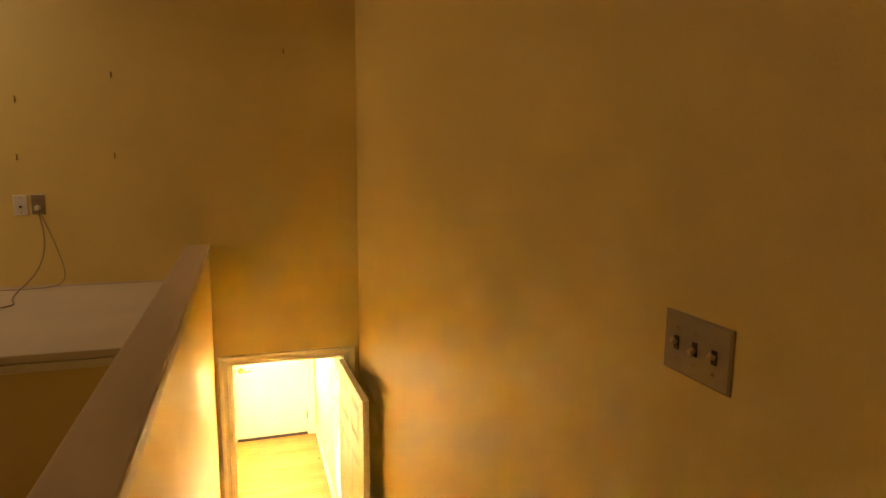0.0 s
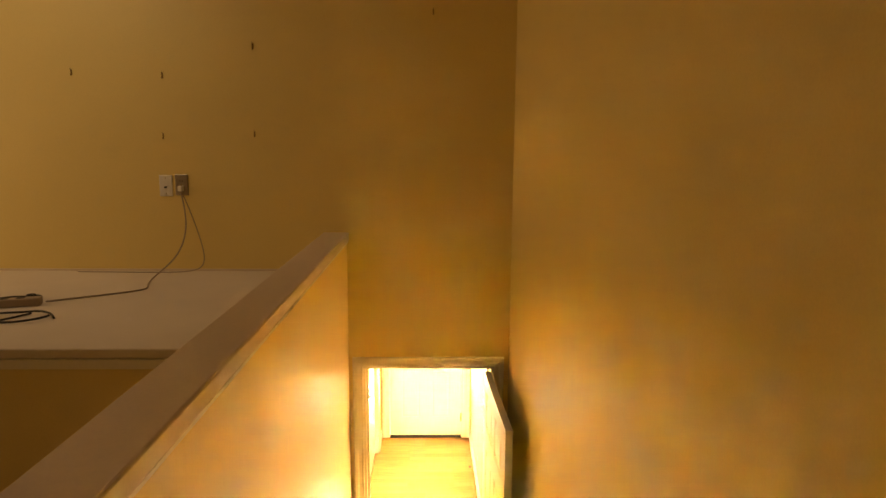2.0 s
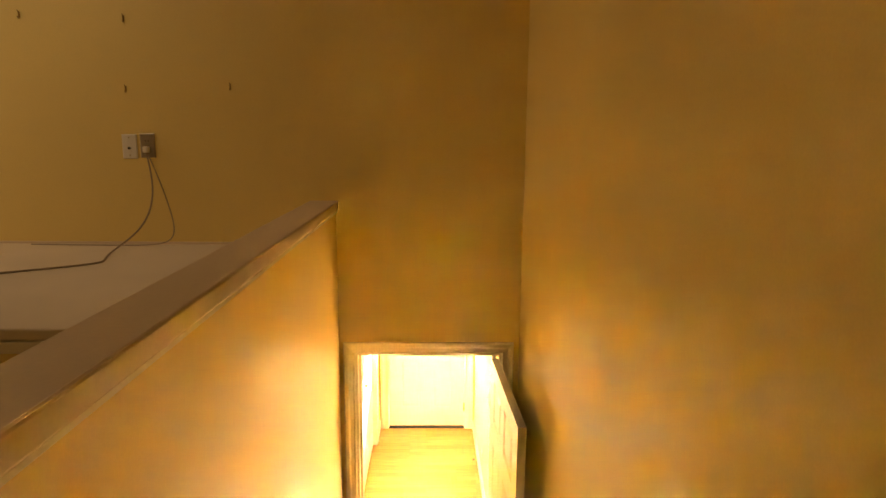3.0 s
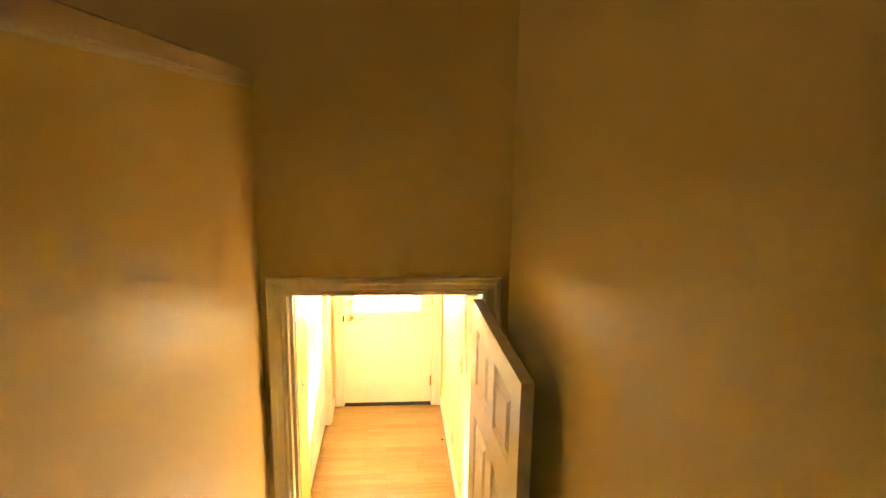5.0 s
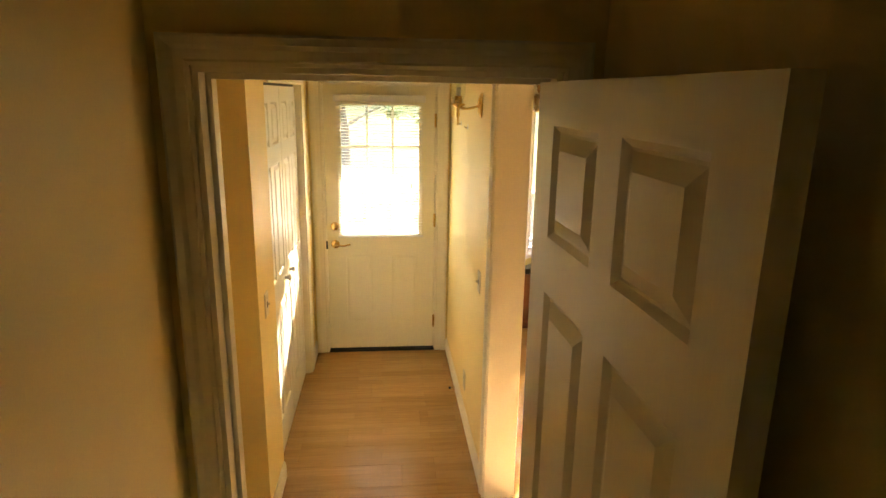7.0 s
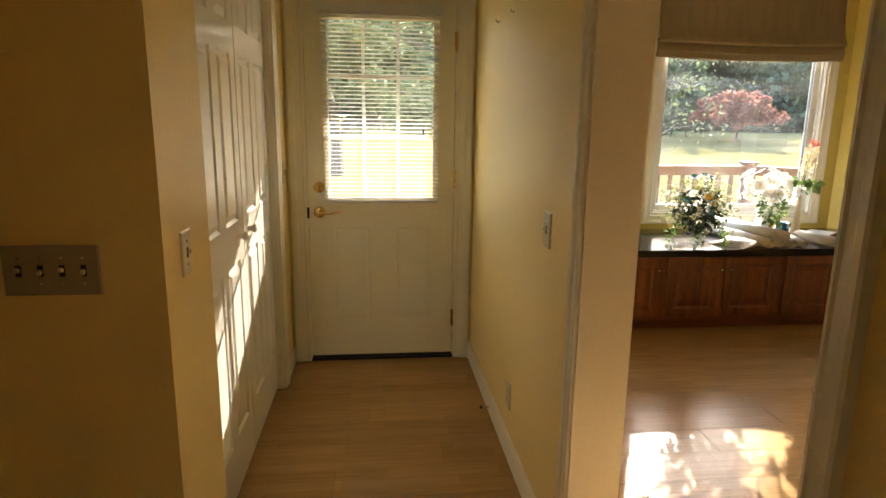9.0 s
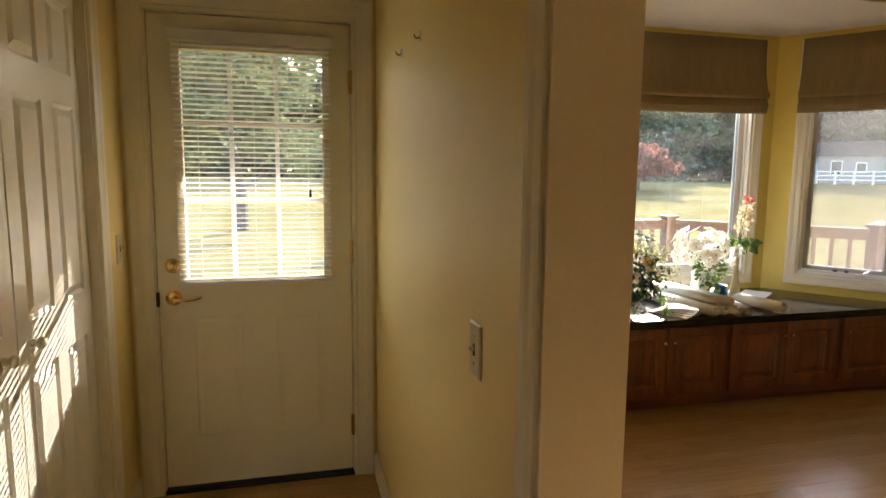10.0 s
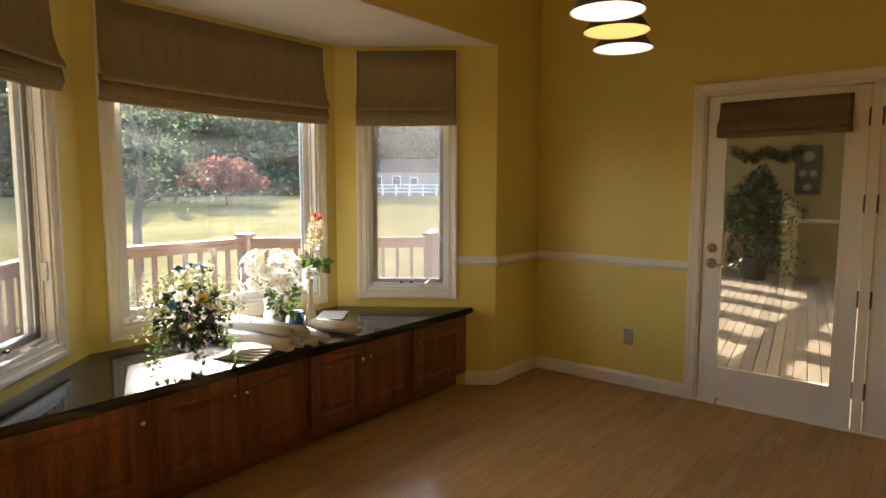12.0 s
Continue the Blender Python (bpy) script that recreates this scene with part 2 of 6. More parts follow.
M["lawn"] = pbr("lawn_dry_grass", (0.120, 0.108, 0.038), 0.95, 0.35, 0.16, 3.0, 0.5, spec=0.0, col2=(0.27, 0.225, 0.10), dist=0.03, stretch=(0.5, 1.6, 1))


def thin(name, col, fac):
    """Lets part of the light through a leaf or petal."""
    nt = M[name].node_tree
    out = next(n for n in nt.nodes if n.type == "OUTPUT_MATERIAL")
    old = out.inputs["Surface"].links[0].from_socket
    tr = nt.nodes.new("ShaderNodeBsdfTranslucent")
    tr.inputs["Color"].default_value = (*col, 1)
    mx = nt.nodes.new("ShaderNodeMixShader")
    mx.inputs[0].default_value = fac
    nt.links.new(old, mx.inputs[1])
    nt.links.new(tr.outputs[0], mx.inputs[2])
    nt.links.new(mx.outputs[0], out.inputs["Surface"])


thin("petal_white", (0.85, 0.84, 0.78), 0.32)
thin("petal_cream", (0.75, 0.66, 0.42), 0.25)
thin("petal_red", (0.85, 0.22, 0.16), 0.4)
thin("sprig", (0.30, 0.30, 0.12), 0.25)
thin("blind", (0.80, 0.80, 0.78), 0.18)
thin("leaf", (0.12, 0.20, 0.04), 0.2)
thin("maple", (0.34, 0.14, 0.10), 0.3)
thin("foliage", (0.16, 0.20, 0.09), 0.25)
M["siding"] = pbr("house_siding", (0.30, 0.29, 0.27), 0.9, 0.08, 1, 20, 0.0, stretch=(0.1, 0.1, 8))
M["roof"] = pbr("house_roof", (0.075, 0.07, 0.062), 0.95, 0.15, 1, 20, 0.0, spec=0.0)
M["white_paint"] = pbr("outdoor_white_paint", (0.72, 0.72, 0.70), 0.6, 0.06, 2, 20, 0.0)
M["window_dark"] = pbr("far_window_pane", (0.05, 0.06, 0.07), 0.15, 0.2, 2, 20, 0.0)
M["door_far"] = pbr("far_door_brown", (0.13, 0.07, 0.05), 0.5, 0.2, 2, 20, 0.0)
M["plaque"] = pbr("wrought_iron", (0.03, 0.03, 0.03), 0.5, 0.2, 5, 40, 0.1)
M["wicker"] = pbr("rattan", (0.38, 0.23, 0.10), 0.6, 0.25, 6, 60, 0.2)
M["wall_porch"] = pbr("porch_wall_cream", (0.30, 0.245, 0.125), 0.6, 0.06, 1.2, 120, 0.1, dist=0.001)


def laminate():
    """Pale maple laminate: three narrow strips a board, each strip its own tone, fine grain along it."""
    m = bpy.data.materials.new("laminate_maple")
    m.use_nodes = True
    nd, ln = m.node_tree.nodes, m.node_tree.links
    b = nd["Principled BSDF"]
    geo = nd.new("ShaderNodeNewGeometry")
    br = nd.new("ShaderNodeTexBrick")
    br.inputs["Color1"].default_value, br.inputs["Color2"].default_value = (0.42, 0.248, 0.092, 1), (0.48, 0.294, 0.118, 1)
    br.inputs["Mortar"].default_value = (0.37, 0.21, 0.08, 1)
    br.inputs["Scale"].default_value = 1.0
    br.inputs["Mortar Size"].default_value = 0.0012
    br.inputs["Brick Width"].default_value, br.inputs["Row Height"].default_value = 0.46, 0.065
    br.offset, br.offset_frequency = 0.37, 2
    ln.new(geo.outputs["Position"], br.inputs["Vector"])
    mp = nd.new("ShaderNodeMapping")
    mp.inputs["Scale"].default_value = (1.2, 16, 1)
    ln.new(geo.outputs["Position"], mp.inputs["Vector"])
    n1 = nd.new("ShaderNodeTexNoise")
    n1.inputs["Scale"].default_value, n1.inputs["Detail"].default_value = 4, 8
    ln.new(mp.outputs[0], n1.inputs["Vector"])
    n2 = nd.new("ShaderNodeTexNoise")
    n2.inputs["Scale"].default_value, n2.inputs["Detail"].default_value = 1.1, 5
    ln.new(geo.outputs["Position"], n2.inputs["Vector"])
    oi = nd.new("ShaderNodeObjectInfo")
    ad = nd.new("ShaderNodeMath")
    ad.operation = "MULTIPLY_ADD"
    ln.new(oi.outputs["Random"], ad.inputs[0])
    ad.inputs[1].default_value = 0.22
    ln.new(n1.outputs["Fac"], ad.inputs[2])
    mr = nd.new("ShaderNodeMapRange")
    mr.inputs["From Min"].default_value, mr.inputs["From Max"].default_value = 0.35, 0.95
    mr.inputs["To Min"].default_value, mr.inputs["To Max"].default_value = 0.80, 1.12
    ln.new(ad.outputs[0], mr.inputs["Value"])
    hs = nd.new("ShaderNodeHueSaturation")
    ln.new(br.outputs["Color"], hs.inputs["Color"])
    ln.new(mr.outputs[0], hs.inputs["Value"])
    ln.new(hs.outputs[0], b.inputs["Base Color"])
    rr = nd.new("ShaderNodeMapRange")
    rr.inputs["To Min"].default_value, rr.inputs["To Max"].default_value = 0.16, 0.25
    ln.new(n2.outputs["Fac"], rr.inputs["Value"])
    ln.new(rr.outputs[0], b.inputs["Roughness"])
    b.inputs["Specular IOR Level"].default_value = 0.075
    bp = nd.new("ShaderNodeBump")
    bp.inputs["Strength"].default_value, bp.inputs["Distance"].default_value = 0.04, 0.001
    ln.new(n1.outputs["Fac"], bp.inputs["Height"])
    ln.new(bp.outputs[0], b.inputs["Normal"])
    return m


M["laminate"] = laminate()


# ---- mesh helpers ----
def cuboid(bm, x0, x1, y0, y1, z0, z1, m=None):
    co = [(x, y, z) for x in (x0, x1) for y in (y0, y1) for z in (z0, z1)]
    vs = [bm.verts.new(m @ Vector(c) if m else c) for c in co]
    for f in ((0, 1, 3, 2), (4, 6, 7, 5), (0, 4, 5, 1), (2, 3, 7, 6), (0, 2, 6, 4), (1, 5, 7, 3)):
        bm.faces.new([vs[i] for i in f])
    return vs


def bevelled(bm, w, seg=2):
    bmesh.ops.bevel(bm, geom=list(bm.edges), offset=w, segments=seg, affect="EDGES", profile=0.5)
    return bm


def block(x0, x1, y0, y1, z0, z1, w=0.0, seg=2, m=None):
    bm = bmesh.new()
    cuboid(bm, x0, x1, y0, y1, z0, z1, m)
    if w:
        bevelled(bm, w, seg)
    return bm


def link(name, bm, material, smooth=False):
    bmesh.ops.recalc_face_normals(bm, faces=list(bm.faces))
    me = bpy.data.meshes.new(name)
    bm.to_mesh(me)
    bm.free()
    me.materials.append(material)
    if smooth:
        for p in me.polygons:
            p.use_smooth = True
    return new(name, me)


def part(name, bm, material, parent, label="", smooth=False):
    ob = link(name, bm, material, smooth)
    ob.parent = parent
    if label:
        tagged(ob, label)
    return ob


def thing(name, label, category, m=None, group=""):
    ob = new(name)
    ob.empty_display_size = 0.1
    if m is not None:
        ob.matrix_world = m
    return tagged(ob, label, category, group)


def structure(name, bm, material, label="", category=""):
    return tagged(link(name, bm, material), label, category, kind="structure")


def lathe(bm, profile, seg=24, m=None, close=False):
    """Turn a list of (radius, z) round the z axis."""
    rings = []
    for r, z in profile:
        rings.append([bm.verts.new((m or Matrix()) @ Vector((r * math.cos(2 * math.pi * i / seg), r * math.sin(2 * math.pi * i / seg), z)))
                      for i in range(seg)])
    for a, b in zip(rings, rings[1:]):
        for i in range(seg):
            bm.faces.new((a[i], a[(i + 1) % seg], b[(i + 1) % seg], b[i]))
    if close:
        bm.faces.new(rings[0][::-1])
        bm.faces.new(rings[-1])
    return bm


def rod(bm, a, b, r0, r1=None, seg=8):
    a, b = Vector(a), Vector(b)
    r1 = r0 if r1 is None else r1
    m = Matrix.Translation(a) @ (b - a).to_track_quat("Z", "Y").to_matrix().to_4x4()
    return lathe(bm, [(r0, 0), (r1, (b - a).length)], seg, m, True)


def tube(name, pts, r, material, parent=None, label="", res=6):
    """A round tube along a smooth line."""
    cu = bpy.data.curves.new(name, "CURVE")
    cu.dimensions, cu.bevel_depth, cu.bevel_resolution, cu.resolution_u = "3D", r, 3, res
    sp = cu.splines.new("NURBS")
    sp.points.add(len(pts) - 1)
    for p, c in zip(sp.points, pts):
        p.co = (*c, 1)
    sp.use_endpoint_u, sp.order_u = True, min(4, len(pts))
    tmp = bpy.data.objects.new("tmp", cu)
    me = bpy.data.meshes.new_from_object(tmp)
    bpy.data.objects.remove(tmp)
    bpy.data.curves.remove(cu)
    me.name = name
    me.materials.clear()
    me.materials.append(material)
    for p in me.polygons:
        p.use_smooth = True
    ob = new(name, me)
    if parent:
        ob.parent = parent
    if label:
        tagged(ob, label)
    return ob


def wall(name, p0, p1, thick, z0, z1, material, holes=(), label=""):
    """A wall from p0 to p1 (its seen face), thickness to the left of that way; holes are (s0, s1, z0, z1)."""
    a, b = Vector((*p0, 0)), Vector((*p1, 0))
    u = (b - a).normalized()
    m = Matrix.Translation(a) @ Matrix(((u.x, -u.y, 0, 0), (u.y, u.x, 0, 0), (0, 0, 1, 0), (0, 0, 0, 1)))
    ln = (b - a).length
    ss = sorted({0, ln, *[h[0] for h in holes], *[h[1] for h in holes]})
    zs = sorted({z0, z1, *[h[2] for h in holes], *[h[3] for h in holes]})
    bm = bmesh.new()
    for s0, s1 in zip(ss, ss[1:]):
        run = []
        for a0, a1 in zip(zs, zs[1:]):
            if any(h[0] <= s0 and s1 <= h[1] and h[2] <= a0 and a1 <= h[3] for h in holes):
                continue
            if run and abs(run[-1][1] - a0) < 1e-6:
                run[-1][1] = a1
            else:
                run.append([a0, a1])
        for a0, a1 in run:
            cuboid(bm, s0, s1, 0, thick, a0, a1, m)
    return structure(name, bm, material, label)


def strip(name, p0, p1, profile, material, label="", parent=None):
    """A moulding from p0 to p1: profile of (out, up), out to the right of the way."""
    a, b = Vector((*p0, 0)), Vector((*p1, 0))
    u = (b - a).normalized()
    n = Vector((u.y, -u.x, 0))
    bm = bmesh.new()
    rows = [[bm.verts.new(e + n * o + Vector((0, 0, z))) for o, z in profile] for e in (a, b)]
    k = len(profile)
    for i in range(k):
        bm.faces.new((rows[0][i], rows[0][(i + 1) % k], rows[1][(i + 1) % k], rows[1][i]))
    bm.faces.new(rows[0])
    bm.faces.new(rows[1][::-1])
    if parent:
        return part(name, bm, material, parent, label)
    return structure(name, bm, material, label)


BASE = [(0, 0), (0.014, 0), (0.014, 0.075), (0.009, 0.09), (0.004, 0.098), (0, 0.098)]
RAIL = [(0, 0), (0.010, 0.003), (0.020, 0.016), (0.026, 0.028), (0.020, 0.040), (0.012, 0.052), (0.010, 0.064), (0, 0.066)]


def casing_run(parent, m, length, width=0.068, name="casing", mat=None, flip=1):
    """One length of stepped colonial casing along local x, width along local z, out along local -y."""
    w = width
    prof = [(0, 0), (-0.010, 0), (-0.013, 0.12 * w), (-0.010, 0.2 * w), (-0.012, 0.5 * w), (-0.017, 0.66 * w), (-0.019, 0.9 * w),
            (-0.016, w), (0, w)]
    bm = bmesh.new()
    rows = []
    for x, mit in ((0, -1), (length, 1)):
        rows.append([bm.verts.new(m @ Vector((x + mit * z * flip, y, z))) for y, z in prof])
    k = len(prof)
    for i in range(k):
        bm.faces.new((rows[0][i], rows[0][(i + 1) % k], rows[1][(i + 1) % k], rows[1][i]))
    bm.faces.new(rows[0])
    bm.faces.new(rows[1][::-1])
    return part(name, bm, mat or M["trim"], parent)


def casing_set(parent, m, w, z0, z1, cw=0.068, bottom=False, mat=None):
    """Casing round an opening of width w from z0 to z1; m: local x along, z up, -y into the room."""
    casing_run(parent, m @ Matrix.Translation((0, 0, z1)), w, cw, mat=mat)
    if bottom:
        casing_run(parent, m @ Matrix.Translation((0, 0, z0)) @ Matrix.Diagonal((1, 1, -1, 1)), w, cw, mat=mat)
    for x, turn in ((0, 1), (w, -1)):
        mm = m @ Matrix.Translation((x, 0, z0)) @ Matrix(((0, 0, -turn, 0), (0, 1, 0, 0), (1, 0, 0, 0), (0, 0, 0, 1)))
        casing_leg(parent, mm, z1 - z0, cw, bottom, mat)


def casing_leg(parent, m, length, width, bottom, mat):
    w = width
    prof = [(0, 0), (-0.010, 0), (-0.013, 0.12 * w), (-0.010, 0.2 * w), (-0.012, 0.5 * w), (-0.017, 0.66 * w), (-0.019, 0.9 * w),
            (-0.016, w), (0, w)]
    bm = bmesh.new()
    rows = []
    for x, mit in ((0, -1 if bottom else 0), (length, 1)):
        rows.append([bm.verts.new(m @ Vector((x + mit * z, y, z))) for y, z in prof])
    k = len(prof)
    for i in range(k):
        bm.faces.new((rows[0][i], rows[0][(i + 1) % k], rows[1][(i + 1) % k], rows[1][i]))
    bm.faces.new(rows[0])
    bm.faces.new(rows[1][::-1])
    part("casing", bm, mat or M["trim"], parent)


def raised_panel(bm, x0, x1, z0, z1, y, d=0.009, w=0.03, m=None):
    """A moulded raised field on the face y (towards -y): groove round it, sloping up to a flat field."""
    m = m or Matrix()
    rings = []
    for inset, dy in ((0, 0), (0.35 * w, d), (0.5 * w, d), (1.3 * w, -0.001)):
        rings.append([bm.verts.new(m @ Vector(c)) for c in ((x0 + inset, y + dy, z0 + inset), (x1 - inset, y + dy, z0 + inset),
                                                           (x1 - inset, y + dy, z1 - inset), (x0 + inset, y + dy, z1 - inset))])
    for a, b in zip(rings, rings[1:]):
        for i in range(4):
            bm.faces.new((a[i], a[(i + 1) % 4], b[(i + 1) % 4], b[i]))
    bm.faces.new(rings[-1])


def panelled(bm, w, h, t, panels, m=None, both=True, d=0.009, pw=0.03):
    """A slab w x h x t (local x, z; face at y=0 and y=t) with raised panels set into its faces."""
    m = m or Matrix()
    xs = sorted({0, w, *[p[0] for p in panels], *[p[1] for p in panels]})
    zs = sorted({0, h, *[p[2] for p in panels], *[p[3] for p in panels]})

    def face(y, mm):
        for x0, x1 in zip(xs, xs[1:]):
            for z0, z1 in zip(zs, zs[1:]):
                if any(p[0] <= x0 and x1 <= p[1] and p[2] <= z0 and z1 <= p[3] for p in panels):
                    continue
                bm.faces.new([bm.verts.new(mm @ Vector(c)) for c in ((x0, y, z0), (x1, y, z0), (x1, y, z1), (x0, y, z1))])
        for p in panels:
            raised_panel(bm, *p, y, d, pw, mm)

    face(0, m)
    back = m @ Matrix.Translation((0, t, 0)) @ Matrix.Diagonal((1, -1, 1, 1))
    if both:
        face(0, back)
    else:
        bm.faces.new([bm.verts.new(back @ Vector(c)) for c in ((0, 0, 0), (w, 0, 0), (w, 0, h), (0, 0, h))])
    for c in (((0, 0, 0), (0, t, 0), (0, t, h), (0, 0, h)), ((w, 0, 0), (w, t, 0), (w, t, h), (w, 0, h)),
              ((0, 0, h), (w, 0, h), (w, t, h), (0, t, h)), ((0, 0, 0), (w, 0, 0), (w, t, 0), (0, t, 0))):
        bm.faces.new([bm.verts.new(m @ Vector(v)) for v in c])
    bmesh.ops.remove_doubles(bm, verts=list(bm.verts), dist=1e-5)
    return bm


# ---- large structure: stairs and upper level ----
W = M["wall"]
HC = M["wall_cream"]
SY = -3.225
wall("wall_stair_end", (-4.0, SY), (0.66, SY), 0.12, 0, 4.6, W, [(3.648, 4.401, 0, 2.035)])
wall("wall_stair_right", (0.49, SY), (0.49, -8.6), 0.17, 0, 4.6, W)
wall("wall_upper_back", (0.70, -8.6), (-4.12, -8.6), 0.12, 0, 4.6, W)
wall("wall_upper_left", (-4.0, -8.6), (-4.0, SY), 0.12, 0, 4.6, W, [(3.95, 4.85, 2.95, 3.95)])
# unseen window, added so that the side fill lamp has an opening behind it
added_upper_window = tagged(thing("window_5", "unseen upstairs window with a pale blind, added to back a fill lamp", "window"), kind="structure")
part("blind", block(-4.06, -4.045, -4.649, -3.751, 2.951, 3.949), M["shade_lining"], added_upper_window)
casing_set(added_upper_window, Matrix.Translation((-4.0, -4.65, 0)) @ Matrix.Rotation(radians(90), 4, "Z"), 0.90, 2.95, 3.95, 0.068, bottom=True)
bm = bmesh.new()
for c in ((-4.12, -2.3, -8.72, -3.09), (-1.5, 0.70, -8.72, -3.09), (-2.3, -1.5, -8.72, -4.4), (-2.3, -1.5, -3.6, -3.09)):
    cuboid(bm, *c, 4.6, 4.75)
structure("ceiling_upper", bm, M["ceiling"])
# unseen skylight, added with blind and curb to hold the fill lamp
skylight = tagged(thing("window_4", "unseen square skylight added upstairs to hold a fill lamp", "skylight"), kind="structure")
part("blind", block(-2.296, -1.504, -4.396, -3.604, 4.70, 4.715), M["shade_lining"], skylight)
for c in ((-2.299, -2.27, -4.399, -3.601), (-1.53, -1.501, -4.399, -3.601), (-2.27, -1.53, -4.399, -4.37), (-2.27, -1.53, -3.63, -3.601)):
    part("curb", block(*c, 4.605, 4.699), M["trim"], skylight)
structure("floor_upper", block(-4.0, -0.50, -8.6, SY, 1.78, 1.98), M["carpet"])
structure("floor_stair_top", block(-0.50, 0.49, -8.6, -6.65, 1.78, 1.98), M["carpet"])


def skew(y):
    """The stair side of the knee wall, which runs a little out of square."""
    return -0.434 + 0.004 * (SY - y)


def knee_piece(bm, over_in, over_out, z0, z1, y0=-6.64, y1=SY):
    co = []
    for y in (y0, y1):
        for o in (over_in, -0.118 - over_out):
            for z in (z0, z1):
                co.append(bm.verts.new((skew(y) + o, y, z)))
    for f in ((0, 1, 3, 2), (4, 6, 7, 5), (0, 4, 5, 1), (2, 3, 7, 6), (0, 2, 6, 4), (1, 5, 7, 3)):
        bm.faces.new([co[i] for i in f])
    return bm


structure("wall_knee", knee_piece(bmesh.new(), 0, 0, 0, 2.772), W, "low yellow painted wall beside the stairs")
structure("knee_wall_cap", bevelled(knee_piece(bmesh.new(), 0.012, 0.010, 2.772, 2.82), 0.006), M["cap"], "pale painted cap board on the low stair wall")
structure("cap_moulding", bevelled(knee_piece(bmesh.new(), 0.007, -0.05, 2.760, 2.772), 0.002), M["trim"])
ledge = structure("ledge_front", block(-4.0, -0.545, -4.57, -4.47, 1.98, 2.565), W, "dark yellow face under the raised ledge")
structure("ledge_top", block(-4.0, -0.545, -4.59, SY, 2.565, 2.60, 0.006), M["carpet"], "wide pale carpeted ledge beside the stairs")
structure("ledge_trim", block(-4.0, -0.545, -4.597, -4.57, 2.53, 2.564, 0.004), M["trim"])
strip("baseboard_ledge", (-4.0, SY), (-0.55, SY), [(o * 0.5, z * 0.12 + 2.60) for o, z in BASE], M["cap"])

stairs = thing("stairs", "enclosed carpeted flight of stairs going down", "stairs")
stairs["kind"] = "structure"
for i in range(10):
    y1 = -4.15 - 0.25 * i
    part("step", block(-0.425, 0.488, y1 - 0.25, y1 + 0.02, 0.18 * i + 0.10, 0.18 * (i + 1), 0.012), M["carpet"], stairs)
    part("riser", block(-0.425, 0.488, y1 - 0.25, y1 - 0.002, 0.18 * i - 0.1 if i else 0, 0.18 * i + 0.10), M["carpet"], stairs)
part("riser", block(-0.425, 0.488, -6.66, -6.645, 1.70, 1.975), M["carpet"], stairs)

# ---- large structure: hall and breakfast room ----
wall("wall_hall_cross", (-1.8, -1.985), (-0.515, -1.985), 0.12, 0, 2.44, HC)
wall("wall_hall_left", (-0.515, -1.865), (-0.515, -1.62), 0.12, 0, 2.44, HC)
wall("wall_closet", (-0.515, -1.62), (-0.515, 0.0), 0.11, 0, 2.44, HC, [(0.02, 1.26, 0, 2.03)])
wall("wall_closet_back", (-1.2, -2.03), (-1.2, 0.14), 0.1, 0, 2.44, HC)
wall("wall_cross_end", (-1.8, -3.105), (-1.8, -1.985), 0.1, 0, 2.44, HC)
wall("wall_door", (-1.2, 0.0), (0.515, 0.0), 0.14, 0, 2.44, HC, [(0.787, 1.613, 0, 2.05)])
wall("wall_hall_right", (0.515, 0.14), (0.515, -3.105), 0.145, 0, 2.95, HC, [(2.006, 2.90, 0, 2.05)])
structure("ceiling_hall", block(-1.9, 0.515, -3.105, 0.14, 2.44, 2.56), M["ceiling"])
YB = M["wall_bay"]
wall("wall_room_back", (0.66, 0.18), (5.01, 0.18), 0.14, 0, 2.95, YB, [(0.32, 3.62, 0, 2.41)])
wall("wall_bay_right", (3.60, 1.10), (4.28, 0.18), 0.14, 0, 2.41, YB, [(0.22, 0.80, 0.70, 2.30)])
wall("wall_bay_middle", (1.92, 1.10), (3.60, 1.10), 0.14, 0, 2.41, YB, [(0.17, 1.51, 0.68, 2.30)])
wall("wall_bay_left", (0.98, 0.18), (1.92, 1.10), 0.14, 0, 2.41, YB, [(0.375, 1.025, 0.70, 2.30)])
wall("wall_room_right", (4.87, 0.18), (4.87, -8.0), 0.14, 0, 2.95, YB, [(1.225, 3.06, 0, 2.03)])
wall("wall_room_south", (5.01, -8.0), (0.66, -8.0), 0.12, 0, 2.95, YB)
structure("ceiling_room", block(0.66, 5.01, -8.12, 0.32, 2.95, 3.07), M["ceiling"])
bm = bmesh.new()
ring = [(0.83, 0.32), (1.80, 1.28), (3.74, 1.28), (4.43, 0.32)]
lo = [bm.verts.new((x, y, 2.41)) for x, y in ring]
hi = [bm.verts.new((x, y, 2.60)) for x, y in ring]
bm.faces.new(lo)
bm.faces.new(hi[::-1])
for i in range(4):
    bm.faces.new((lo[i], lo[(i + 1) % 4], hi[(i + 1) % 4], hi[i]))
structure("ceiling_bay", bm, M["ceiling"])
structure("ceiling_bay_mouth", block(0.98, 4.28, 0.183, 0.32, 2.404, 2.409), M["ceiling"])

# unseen overhang, added to keep the sun off the upper door glass
structure("eave", block(-1.7, 1.8, 0.143, 2.62, 2.52, 2.62), M["white_paint"], "deep white overhang, unseen, added to shade the top of the back door")

# outer shell over the rooms, so that no light comes in but through the openings
structure("roof", block(-2.2, 5.2, -9.0, 0.5, 4.8, 4.95), M["roof"])

